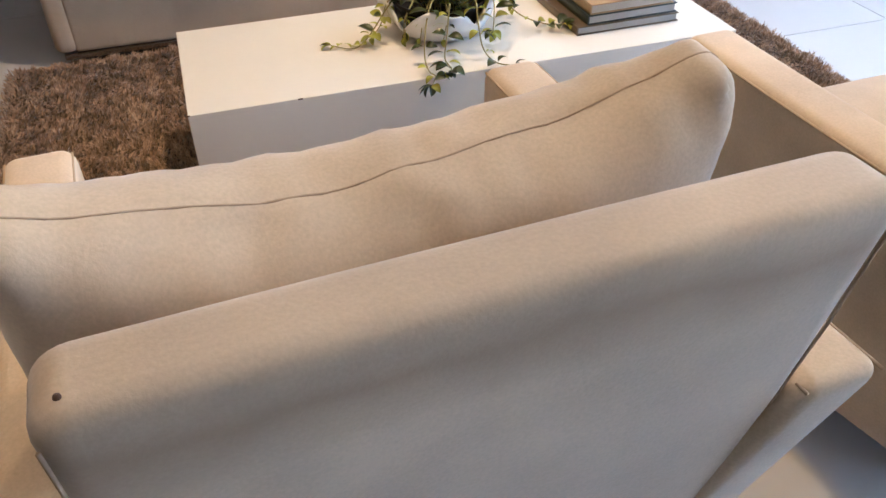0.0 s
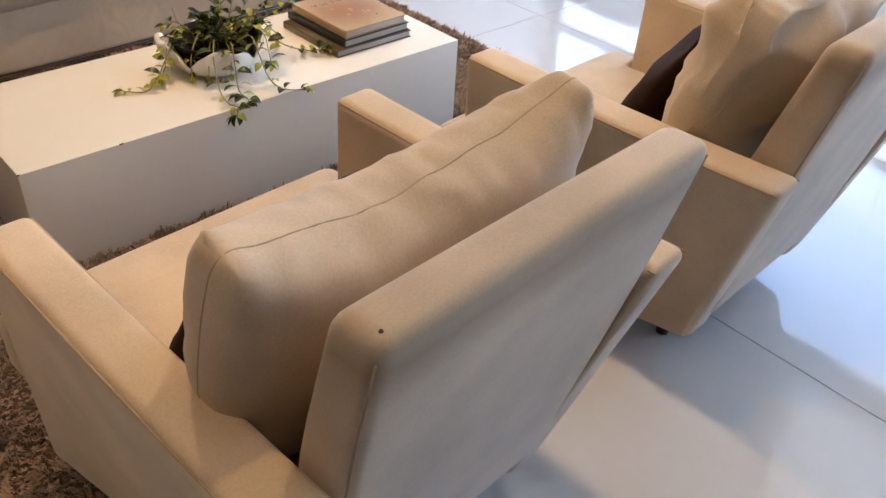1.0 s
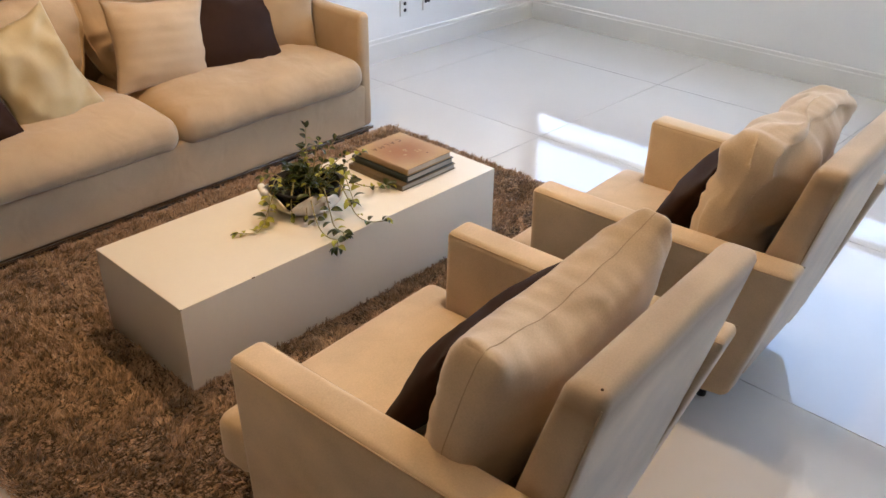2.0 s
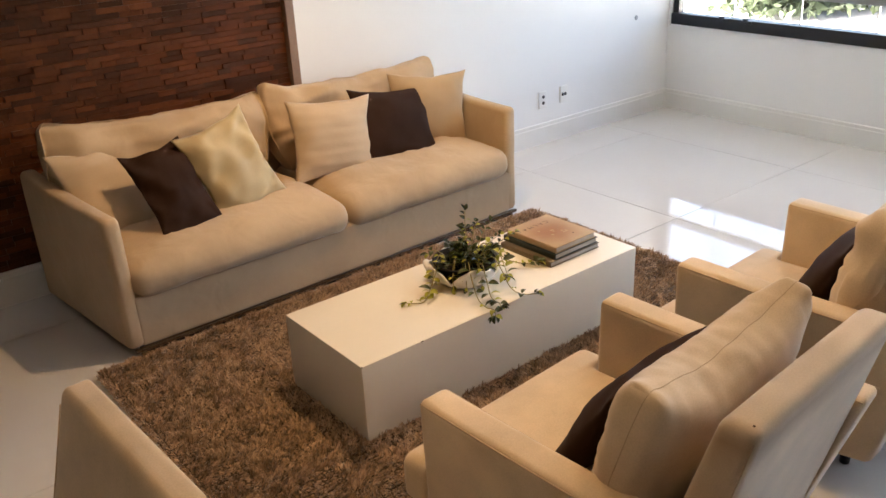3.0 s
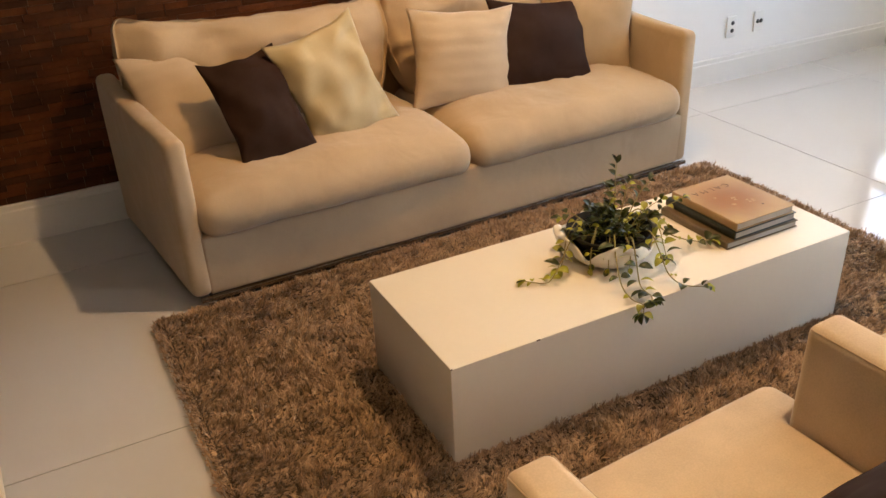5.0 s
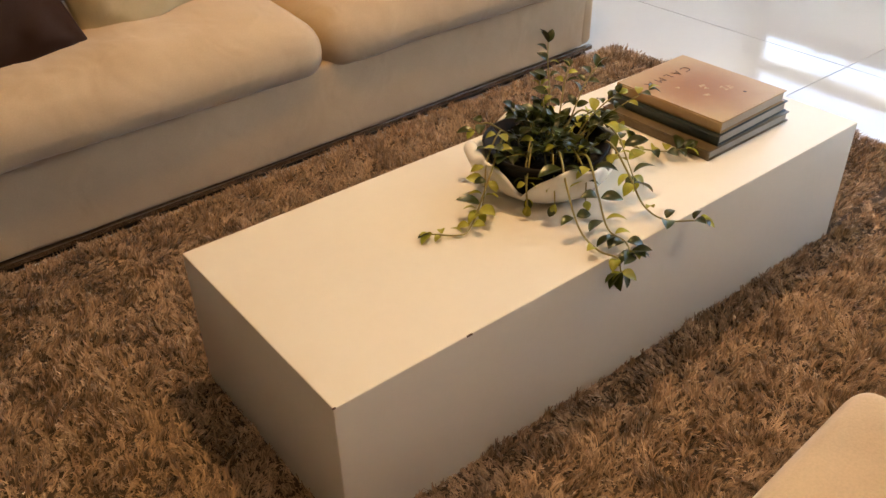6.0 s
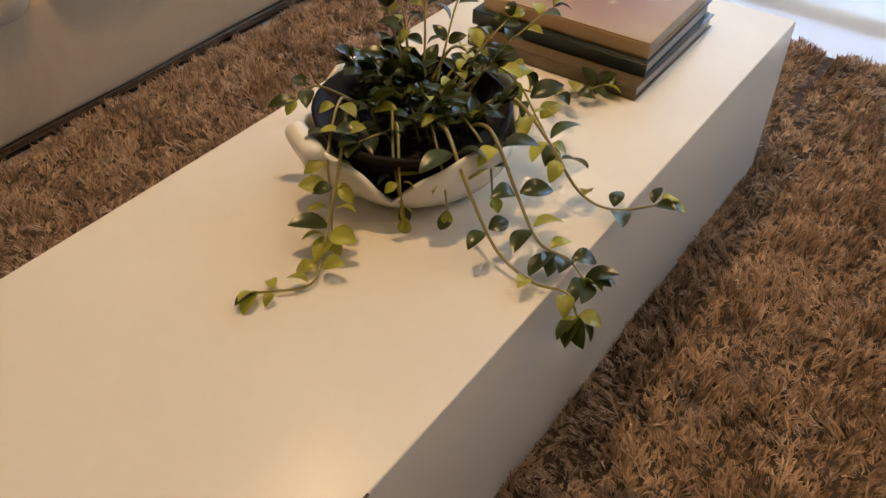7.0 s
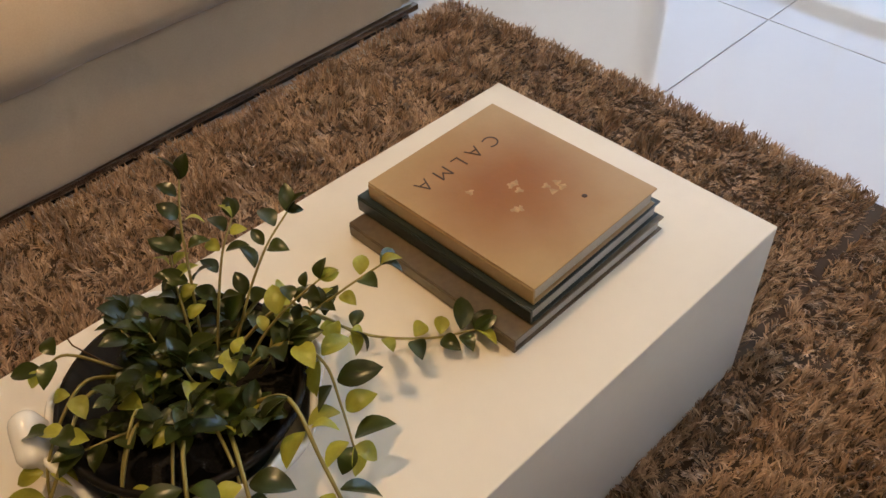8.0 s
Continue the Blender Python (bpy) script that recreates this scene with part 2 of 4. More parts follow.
def rbox(sx, sy, sz, r, n=(4, 4, 4), extra=((), (), ()), warp=None, at=(0, 0, 0)):
    """A box of that size with rounded edges, warped vertex by vertex."""
    h = (sx / 2, sy / 2, sz / 2)
    r = min(r, min(h) * 0.98)
    c = [spread(h[i], r, n[i], extra[i]) for i in range(3)]
    N = [len(v) - 1 for v in c]
    bm = bmesh.new()
    made = {}

    def vert(i, j, k):
        if (i, j, k) not in made:
            p = Vector((c[0][i], c[1][j], c[2][k]))
            q = Vector([max(-(h[a] - r), min(h[a] - r, p[a])) for a in range(3)])
            d = p - q
            if d.length > 1e-7:
                p = q + d.normalized() * r
            if warp:
                p = Vector(warp(p))
            made[i, j, k] = bm.verts.new(p + Vector(at))
        return made[i, j, k]

    for a, b, e in ((0, 1, 2), (1, 2, 0), (2, 0, 1)):
        for side in (0, N[e]):
            for i in range(N[a]):
                for j in range(N[b]):
                    quad = []
                    for di, dj in ((0, 0), (1, 0), (1, 1), (0, 1)):
                        ijk = [0, 0, 0]
                        ijk[a], ijk[b], ijk[e] = i + di, j + dj, side
                        quad.append(vert(*ijk))
                    if side == 0:
                        quad.reverse()
                    bm.faces.new(quad)
    return bm


def block(x0, x1, y0, y1, z0, z1, bevel=0.0):
    """A box between limits, with a small bevel if asked for."""
    bm = bmesh.new()
    bmesh.ops.create_cube(bm, size=1)
    for v in bm.verts:
        v.co = ((x0 + x1) / 2 + v.co.x * (x1 - x0), (y0 + y1) / 2 + v.co.y * (y1 - y0), (z0 + z1) / 2 + v.co.z * (z1 - z0))
    if bevel:
        bmesh.ops.bevel(bm, geom=bm.edges[:], offset=bevel, segments=2, affect="EDGES", profile=0.6)
    return bm


def tube(points, r, sides=6, taper=1.0):
    """A round tube through points."""
    bm = bmesh.new()
    pts = [Vector(p) for p in points]
    rings = []
    for i, p in enumerate(pts):
        d = (pts[min(i + 1, len(pts) - 1)] - pts[max(i - 1, 0)]).normalized()
        side = d.cross(Vector((0.13, 0.21, 0.97))).normalized()
        up = side.cross(d)
        rr = r * (1 + (taper - 1) * i / max(1, len(pts) - 1))
        rings.append([bm.verts.new(p + rr * (side * math.cos(2 * math.pi * k / sides) + up * math.sin(2 * math.pi * k / sides))) for k in range(sides)])
    for a, b in zip(rings, rings[1:]):
        for k in range(sides):
            bm.faces.new((a[k], a[(k + 1) % sides], b[(k + 1) % sides], b[k]))
    bm.faces.new(rings[0][::-1])
    bm.faces.new(rings[-1])
    return bm


def lathe(profile, sides=32, wave=None):
    """A turned form from (radius, z) pairs."""
    bm = bmesh.new()
    rings = []
    for r, z in profile:
        ring = []
        for k in range(sides):
            a = 2 * math.pi * k / sides
            rr, zz = (r, z) if wave is None else wave(r, z, a)
            ring.append(bm.verts.new((rr * math.cos(a), rr * math.sin(a), zz)))
        rings.append(ring)
    for a, b in zip(rings, rings[1:]):
        for k in range(sides):
            bm.faces.new((a[k], a[(k + 1) % sides], b[(k + 1) % sides], b[k]))
    return bm


def smooth_path(points, n=6):
    """Catmull-Rom through points."""
    p = [Vector(v) for v in points]
    p = [2 * p[0] - p[1]] + p + [2 * p[-1] - p[-2]]
    out = []
    for i in range(1, len(p) - 2):
        for s in range(n):
            t = s / n
            out.append(0.5 * (2 * p[i] + (p[i + 1] - p[i - 1]) * t + (2 * p[i - 1] - 5 * p[i] + 4 * p[i + 1] - p[i + 2]) * t * t + (3 * p[i] - p[i - 1] - 3 * p[i + 1] + p[i + 2]) * t ** 3))
    return out + [p[-2]]


def join_bm(bms):
    out = bmesh.new()
    for b in bms:
        me = bpy.data.meshes.new("tmp")
        b.to_mesh(me)
        b.free()
        out.from_mesh(me)
        bpy.data.meshes.remove(me)
    return out


def wr(p, f, seed=0.0):
    return noise.noise(Vector(p) * f + Vector((seed * 3.1, seed * 1.7, seed)))


# ---- room ----
X0, X1, Y0, Y1 = -4.4, 4.4, -4.6, 2.125

tagged(part("wall_north", block(X0 - 0.2, X1 + 0.2, Y1 + 0.025, Y1 + 0.2, -0.05, CEILING), WALL, smooth=False), "smooth white painted wall with power sockets", "wall", kind="structure")
# south and west walls are unseen; place and dark colour hold ambient light down
tagged(part("wall_south", block(X0 - 0.2, X1 + 0.2, Y0 - 0.2, Y0, -0.05, CEILING), WALL_UNSEEN, smooth=False), "unseen closing wall, dark brown to absorb bounced light", "wall", kind="structure")
tagged(part("wall_west", block(X0 - 0.2, X0, Y0, Y1 + 0.025, -0.05, CEILING), WALL_UNSEEN, smooth=False), "unseen closing wall, dark brown to absorb bounced light", "wall", kind="structure")
tagged(part("wall_plaster", block(1.05, X1, Y1, Y1 + 0.024, 0.0, CEILING), WALL, smooth=False), "white plaster facing beside the wooden wall panel", "wall", kind="structure")
SILL, HEAD, WY0, WY1 = 0.675, 2.50, -4.2, 2.09
east = join_bm([block(X1, X1 + 0.18, Y0, Y1 + 0.025, -0.05, SILL), block(X1, X1 + 0.18, Y0, Y1 + 0.025, HEAD, CEILING),
                block(X1, X1 + 0.18, Y0, WY0, SILL, HEAD), block(X1, X1 + 0.18, WY1, Y1 + 0.025, SILL, HEAD)])
tagged(part("wall_east", east, WALL, smooth=False), "white painted wall under a long window", "wall", kind="structure")
tagged(part("ceiling", block(X0 - 0.2, X1 + 0.2, Y0 - 0.2, Y1 + 0.2, CEILING, CEILING + 0.15), CEIL, smooth=False), "plain white ceiling with small downlights", "ceiling", kind="structure")

floor = tagged(part("floor", block(X0, X1, Y0, Y1 + 0.025, -0.06, -0.004), GROUT, smooth=False), "polished white porcelain tiles, strongly reflecting", "floor", kind="structure")

# skirting boards with a small step near the top
def skirting(name, a, b, normal, h, label):
    a, b, n = Vector(a), Vector(b), Vector(normal)
    d = (b - a)
    prof = [(0, 0), (0.016, 0), (0.016, h - 0.03), (0.012, h - 0.024), (0.012, h - 0.004), (0.008, h), (0, h)]
    bm = bmesh.new()
    ends = [[bm.verts.new(e + n * x + Vector((0, 0, z))) for x, z in prof] for e in (a, b)]
    k = len(prof)
    for i in range(k):
        bm.faces.new((ends[0][i], ends[1][i], ends[1][(i + 1) % k], ends[0][(i + 1) % k]))
    bm.faces.new(ends[0][::-1])
    bm.faces.new(ends[1])
    bmesh.ops.recalc_face_normals(bm, faces=bm.faces[:])
    return tagged(part(name, bm, SKIRT, smooth=False), label, "baseboard", kind="structure")


skirting("baseboard_north", (1.06, Y1, 0), (X1, Y1, 0), (0, -1, 0), 0.155, "white painted baseboard along the plaster wall")
skirting("baseboard_east", (X1, Y1 - 0.017, 0), (X1, Y0, 0), (-1, 0, 0), 0.155, "white painted baseboard under the window")
skirting("baseboard_panel", (X0, Y1 + 0.012, 0), (1.0, Y1 + 0.012, 0), (0, -1, 0), 0.175, "white painted baseboard under the wood panel")
skirting("baseboard_south", (X1, Y0, 0), (X0, Y0, 0), (0, 1, 0), 0.155, "white painted baseboard")
skirting("baseboard_west", (X0, Y0, 0), (X0, Y1, 0), (1, 0, 0), 0.155, "white painted baseboard")

tagged(part("trim_post", block(1.0, 1.05, Y1 - 0.035, Y1 + 0.024, 0, CEILING, 0.003), WOOD_EDGE, smooth=False), "narrow brown wooden edge of the wall panel", "trim", kind="structure")

# ---- window ----
window = thing("window_1", "long window with black lower frame and frameless panes", "window", pose(X1 + 0.02, 0, 0), kind="structure")
part("window_frame", join_bm([block(-0.035, 0.06, WY0, WY1, SILL, SILL + 0.085, 0.004), block(-0.02, 0.06, WY0, WY1, HEAD - 0.06, HEAD, 0.004),
                              block(-0.01, 0.05, WY1 - 0.05, WY1, SILL + 0.085, HEAD - 0.06, 0.003), block(-0.01, 0.05, WY0, WY0 + 0.05, SILL + 0.085, HEAD - 0.06, 0.003)]),
     BLACK_METAL, window, "black metal frame", smooth=False)
part("transom", block(0.0, 0.04, WY0 + 0.05, WY1 - 0.05, 0.935, 1.015, 0.003), GREY_METAL, window, "grey metal rail", smooth=False)
part("sill", block(-0.012, 0.0, WY0, WY1, SILL - 0.018, SILL - 0.001), SKIRT, window, "white sill edge", smooth=False)
edges = [WY1 - 0.05, 1.57, 1.035, 0.5, -0.035, -0.57, -1.105, WY0 + 0.05]
for b, a in zip(edges, edges[1:]):
    for z0, z1 in ((SILL + 0.085, 0.935), (1.015, HEAD - 0.06)):
        pane = part("pane", block(0.016, 0.022, a + 0.004, b - 0.004, z0, z1), GLASS, window, smooth=False)
        pane.visible_shadow = False
for y in edges[1:-1]:
    part("mullion", block(0.013, 0.025, y - 0.0035, y + 0.0035, SILL + 0.085, HEAD - 0.06), GREY_METAL, window, smooth=False)
for y in (1.62, 1.42):
    part("latch", join_bm([block(-0.05, -0.035, y - 0.045, y + 0.045, SILL + 0.06, SILL + 0.085, 0.003), block(-0.06, -0.03, y - 0.008, y + 0.02, SILL + 0.075, SILL + 0.1, 0.003)]), BLACK_METAL, window, "black latch", smooth=False)


# ---- sockets ----
def socket_plate(x, z, kind_two):
    t = thing("power_socket", "white two-way power socket plate on the wall" if kind_two else "white power socket plate on the wall", "socket", pose(x, Y1, z), "wall sockets")
    part("plate", rbox(0.075, 0.012, 0.122, 0.005, (1, 1, 1), at=(0, -0.006, 0)), PLASTIC, t)
    for i, (dx, dz) in enumerate(((0.004, 0.022), (0.004, -0.022)) if kind_two else ((-0.012, 0.0), (0.014, 0.0))):
        bm = lathe([(0.0001, 0.003), (0.012, 0.003), (0.0125, 0.0)], 16)
        bmesh.ops.rotate(bm, verts=bm.verts, matrix=Matrix.Rotation(radians(90), 3, "X"))
        bmesh.ops.translate(bm, verts=bm.verts, vec=(dx, -0.012, dz))
        part("socket_hole", bm, SOCKET, t)


socket_plate(2.99, 0.325, True)
socket_plate(3.205, 0.33, False)
cap = thing("cable_cap", "small round grey cap on the white wall", "wall cap", pose(4.0, Y1, 0.77))
bm = lathe([(0.0001, 0.006), (0.014, 0.006), (0.018, 0.003), (0.018, 0.0)], 20)
bmesh.ops.rotate(bm, verts=bm.verts, matrix=Matrix.Rotation(radians(90), 3, "X"))
part("disc", bm, GREY_METAL, cap)


# ---- downlights ----
for x, y, watts, ax, ay, cone in DOWNLIGHTS:
    d = thing("downlight", "round white recessed downlight in the ceiling, lit", "downlight", pose(x, y, CEILING), "ceiling downlights")
    part("ring", lathe([(0.034, -0.001), (0.036, -0.008), (0.052, -0.006), (0.055, 0.0)], 32), PLASTIC, d)
    lens = bpy.data.materials.get("lamp_lens")
    if not lens:
        lens = bpy.data.materials.new("lamp_lens")
        lens.use_nodes = True
        lens.node_tree.nodes["Principled BSDF"].inputs["Emission Color"].default_value = (*WARM, 1)
        lens.node_tree.nodes["Principled BSDF"].inputs["Emission Strength"].default_value = 12
    part("lens", lathe([(0.0001, -0.002), (0.034, -0.002)], 24), lens, d)
    lamp = bpy.data.lights.new("downlight_beam", "SPOT")
    lamp.energy, lamp.color, lamp.spot_size, lamp.spot_blend, lamp.shadow_soft_size = watts, WARM, radians(cone), 0.6, 0.045
    beam = new("downlight_beam", lamp)
    beam.matrix_world = look((x, y, CEILING - 0.03), (ax, ay, 0))


# ---- coffee table ----
TH, TL, TW = 0.323, 1.44, 0.523
table = thing("coffee_table", "long low ivory lacquered box coffee table on the rug", "coffee table", pose(0, 0, 0))
part("body", block(0, TL, 0, TW, 0.0, TH, 0.0022), LACQUER, table)
part("chip", rbox(0.012, 0.003, 0.0035, 0.001, (1, 1, 1), at=(0.262, 0.0, TH - 0.0015)), CHIP, table, "dark chip in the edge")
part("chip", rbox(0.006, 0.003, 0.003, 0.001, (1, 1, 1), at=(0.002, 0.001, TH - 0.001)), CHIP, table, "dark chip in the corner")


# ---- upholstery ----
def pillow(name, label, m, mat, w=0.44, h=0.44, t=0.15, seed=1, crease=0.010, group="sofa pillows"):
    """A stuffed square pillow: local x across, z up from its lower edge, y through."""
    n = 26
    bm = bmesh.new()
    grid = {}
    for s in (-1, 1):
        for i in range(n + 1):
            for j in range(n + 1):
                u, v = -1 + 2 * i / n, -1 + 2 * j / n
                u, v = math.sin(u * math.pi / 2) * 0.35 + u * 0.65, math.sin(v * math.pi / 2) * 0.35 + v * 0.65
                edge = i in (0, n) or j in (0, n)
                if edge and s == 1:
                    grid[s, i, j] = grid[-1, i, j]
                    continue
                thick = (max(0, 1 - u * u) ** 0.62) * (max(0, 1 - v * v) ** 0.62)
                px = w / 2 * u * (1 - 0.12 * (1 - v * v) * abs(u) ** 2)
                pz = h / 2 * v * (1 - 0.12 * (1 - u * u) * abs(v) ** 2)
                c = wr((u * 1.3, v * 1.3, s), 1.6, seed) * crease + abs(wr((u, v * 2.6, s * 2), 2.2, seed + 5)) * crease * 0.9 * (0.35 + abs(u))
                y = s * (thick * t / 2 * (1 + 0.12 * wr((u, v, s), 1.1, seed)) - c * min(1, thick * 3))
                px += wr((u, v, 3), 2.0, seed) * 0.008
                pz += wr((u, v, 7), 2.0, seed) * 0.010
                grid[s, i, j] = bm.verts.new((px, y, pz + h / 2))
    for s in (-1, 1):
        for i in range(n):
            for j in range(n):
                q = [grid[s, i, j], grid[s, i + 1, j], grid[s, i + 1, j + 1], grid[s, i, j + 1]]
                bm.faces.new(q if s == -1 else q[::-1])
    ob = part(name, bm, mat)
    ob.matrix_world = m
    return tagged(ob, label, "pillow", group)


def seat_cushion_bm(sx, sy, sz, r, seed, crown=0.03, lip=0.0):
    hx, hy, hz = sx / 2, sy / 2, sz / 2

    def warp(p):
        u, v, w = p.x / hx, p.y / hy, p.z / hz
        k = (1 - u ** 4) * (1 - v ** 4)
        z = p.z + crown * k * (1 if w > 0 else 0.15) * abs(w) + (wr(p, 4, seed) * 0.022 + abs(wr(p, 8, seed + 8)) * 0.022) * k
        y = p.y - 0.018 * (1 - w * w) * (1 - u * u) * (1 if v < 0 else 0)
        x = p.x + 0.012 * (1 - w * w) * (1 - v * v) * (1 if u > 0 else -1) * abs(u)
        z -= lip * max(0, -v) ** 3 * (0.5 + 0.5 * wr((p.x, 0, 0), 4, seed))
        return (x + wr(p, 9, seed + 2) * 0.003, y + wr(p, 7, seed + 3) * 0.006, z)

    return rbox(sx, sy, sz, r, (26, 18, 4), warp=warp)


def cushion_warp(sx, sy, sz, seed, puff, fold, sag=0.0):
    hx, hy, hz = sx / 2, sy / 2, sz / 2

    def warp(p):
        u, v, w = p.x / hx, p.y / hy, p.z / hz
        k = (1 - u ** 4) * (1 - w ** 4)
        edge = max(abs(u), abs(w))
        y = p.y + (1 if v > 0 else -1) * abs(v) * puff * k
        y += wr((p.x, p.z, 0.3 * v), 6, seed) * fold * (0.4 + edge) - abs(wr((p.x * 3.0, p.z * 7, 1), 1.6, seed)) * fold * v
        x = p.x + 0.014 * (1 - w * w) * u - 0.012 * max(0, w) ** 3 * u
        z = p.z + 0.008 * (1 - u * u) * w * abs(w) - sag * (1 - u * u) * max(0, w) ** 2 + wr((p.x * 3, p.y * 2, 2), 2.2, seed) * 0.014 * max(0, w) ** 2
        y += wr((p.x * 16, p.z * 5, v), 1.0, seed + 4) * 0.010 * max(0, abs(w) - 0.55)
        rim = max(0, edge - 0.70) / 0.30
        pucker = wr((p.x * (27 if abs(w) > abs(u) else 7), p.z * (27 if abs(u) > abs(w) else 7), v), 1.0, seed + 9)
        y += pucker * 0.011 * rim * (1 if v > 0 else -1) * abs(v)
        z += pucker * 0.006 * rim * max(0, w)
        z += 0.018 * max(0, w) ** 4 * u ** 6
        if sag:
            x *= 1 + 0.03 * w - 0.10 * max(0, -w)
            z += 0.022 * max(0, w) ** 3 * max(0, -u) ** 4
        return (x, y, z)
    return warp


def back_cushion_bm(sx, sy, sz, r, seed, puff=0.035, fold=0.008, sag=0.0):
    return rbox(sx, sy, sz, r, (38, 5, 24), warp=cushion_warp(sx, sy, sz, seed, puff, fold, sag))


def piping_path(sx, sy, sz, r, warp, side):
    """The line round a cushion's face where its boxing is sewn on."""
    hx, hz, pts = sx / 2 - r, sz / 2 - r, []
    corners = ((hx, hz, 0), (-hx, hz, 90), (-hx, -hz, 180), (hx, -hz, 270))
    rr = r * 1.0
    for i, (cx, cz, a0) in enumerate(corners):
        for k in range(7):
            a = radians(a0 + 15 * k)
            pts.append((cx + rr * math.cos(a), cz + rr * math.sin(a)))
        nx, nz, _ = corners[(i + 1) % 4]
        a = radians(a0 + 90)
        for k in range(1, 30):
            f = k / 30
            pts.append((cx + (nx - cx) * f + rr * math.cos(a), cz + (nz - cz) * f + rr * math.sin(a)))
    return [Vector(warp(Vector((x, side * 0.001, z)))) for x, z in pts + pts[:1]]


# ---- sofa ----
sofa = thing("sofa", "two-seat cream fabric sofa on a slim chrome base, rumpled cushions", "sofa", pose(0.725, 1.618, 0, 0, 0, 1.4))


def sofa_flare(side, front):
    def warp(p):
        back = max(0, p.y + 0.42)
        return (p.x + side * back * 0.085 + 0.004 * wr(p, 6, side), p.y, p.z + (front * back - 0.014 * math.sin(back * 3.5) if p.z > 0 else 0))
    return warp


part("base", rbox(2.21, 0.81, 0.236, 0.016, (14, 4, 2), at=(0.005, -0.017, 0.162),
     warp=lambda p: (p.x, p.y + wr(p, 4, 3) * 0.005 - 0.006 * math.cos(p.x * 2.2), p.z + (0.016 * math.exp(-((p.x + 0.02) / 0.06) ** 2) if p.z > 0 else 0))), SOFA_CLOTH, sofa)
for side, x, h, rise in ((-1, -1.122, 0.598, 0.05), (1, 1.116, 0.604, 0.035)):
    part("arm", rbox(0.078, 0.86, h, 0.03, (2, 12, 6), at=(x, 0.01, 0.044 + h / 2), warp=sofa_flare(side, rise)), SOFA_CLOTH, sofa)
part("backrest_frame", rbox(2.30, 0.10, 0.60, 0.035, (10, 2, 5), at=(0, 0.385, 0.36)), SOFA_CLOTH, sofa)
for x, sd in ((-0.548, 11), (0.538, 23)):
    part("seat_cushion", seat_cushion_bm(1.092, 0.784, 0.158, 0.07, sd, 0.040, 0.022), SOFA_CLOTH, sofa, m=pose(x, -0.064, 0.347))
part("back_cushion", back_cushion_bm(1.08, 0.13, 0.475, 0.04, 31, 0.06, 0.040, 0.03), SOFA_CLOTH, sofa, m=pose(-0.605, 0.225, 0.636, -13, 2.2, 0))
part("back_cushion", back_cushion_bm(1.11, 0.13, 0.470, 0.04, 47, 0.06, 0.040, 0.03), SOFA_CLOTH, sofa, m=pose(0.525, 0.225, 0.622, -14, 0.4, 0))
# added black block: paints the shade in the gap below the sofa
part("under_shade", block(-1.09, 1.09, -0.402, 0.36, 0.003, 0.046), FOOT_AND_SHADE, sofa, "black block standing in for the shade under the sofa", smooth=False)
part("rail", join_bm([block(-1.135, 1.15, y - 0.009, y + 0.009, 0.026, 0.043, 0.003) for y in (-0.414, 0.40)]), CHROME, sofa, "slim chrome rail", smooth=False)
for x in (-1.10, 1.10):
    for y in (-0.415, 0.39):
        part("leg", block(x - 0.012, x + 0.012, y - 0.012, y + 0.012, 0.0, 0.026, 0.002), CHROME, sofa, "chrome leg", smooth=False)

SEAT = 0.415
pillow("pillow", "beige tucked cloth pillow leaning in the sofa's corner", pose(-0.185, 1.55, SEAT - 0.008, -33, 1, 13), STRIPE, 0.47, 0.46, 0.15, 3)
pillow("pillow", "dark brown cloth pillow, upper corner folded, slumped on the sofa", pose(0.014, 1.305, SEAT + 0.008, -35, -3, 11), BROWN, 0.32, 0.45, 0.14, 9, 0.022)
pillow("pillow", "olive-gold creased cloth pillow leaning on the sofa", pose(0.352, 1.405, SEAT + 0.003, -20, -13, 9), GOLD, 0.39, 0.47, 0.15, 14, 0.026)
pillow("pillow", "beige tucked cloth pillow upright on the sofa", pose(0.877, 1.506, SEAT, -15, 6, -2), STRIPE, 0.50, 0.42, 0.15, 21)
pillow("pillow", "dark brown cloth pillow between two beige ones on the sofa", pose(1.275, 1.47, SEAT - 0.002, -28, 6, -5), BROWN, 0.50, 0.43, 0.13, 27)
pillow("pillow", "tan cloth pillow leaning against the sofa arm", pose(1.55, 1.585, SEAT, -12, 4, -20), TAN, 0.47, 0.425, 0.14, 33)


# ---- armchairs ----
def chair_shift(x, y, z):
    """Sides that lean inwards to the floor, most at the rear."""
    k = max(0.0, (0.63 - z) / 0.545)
    back = min(1.0, max(0.0, -y / 0.8))
    return x - (1 if x > 0 else -1) * k * (0.015 + 0.115 * back) * min(1.0, abs(x) / 0.3), y + k * 0.15 * back * back, z


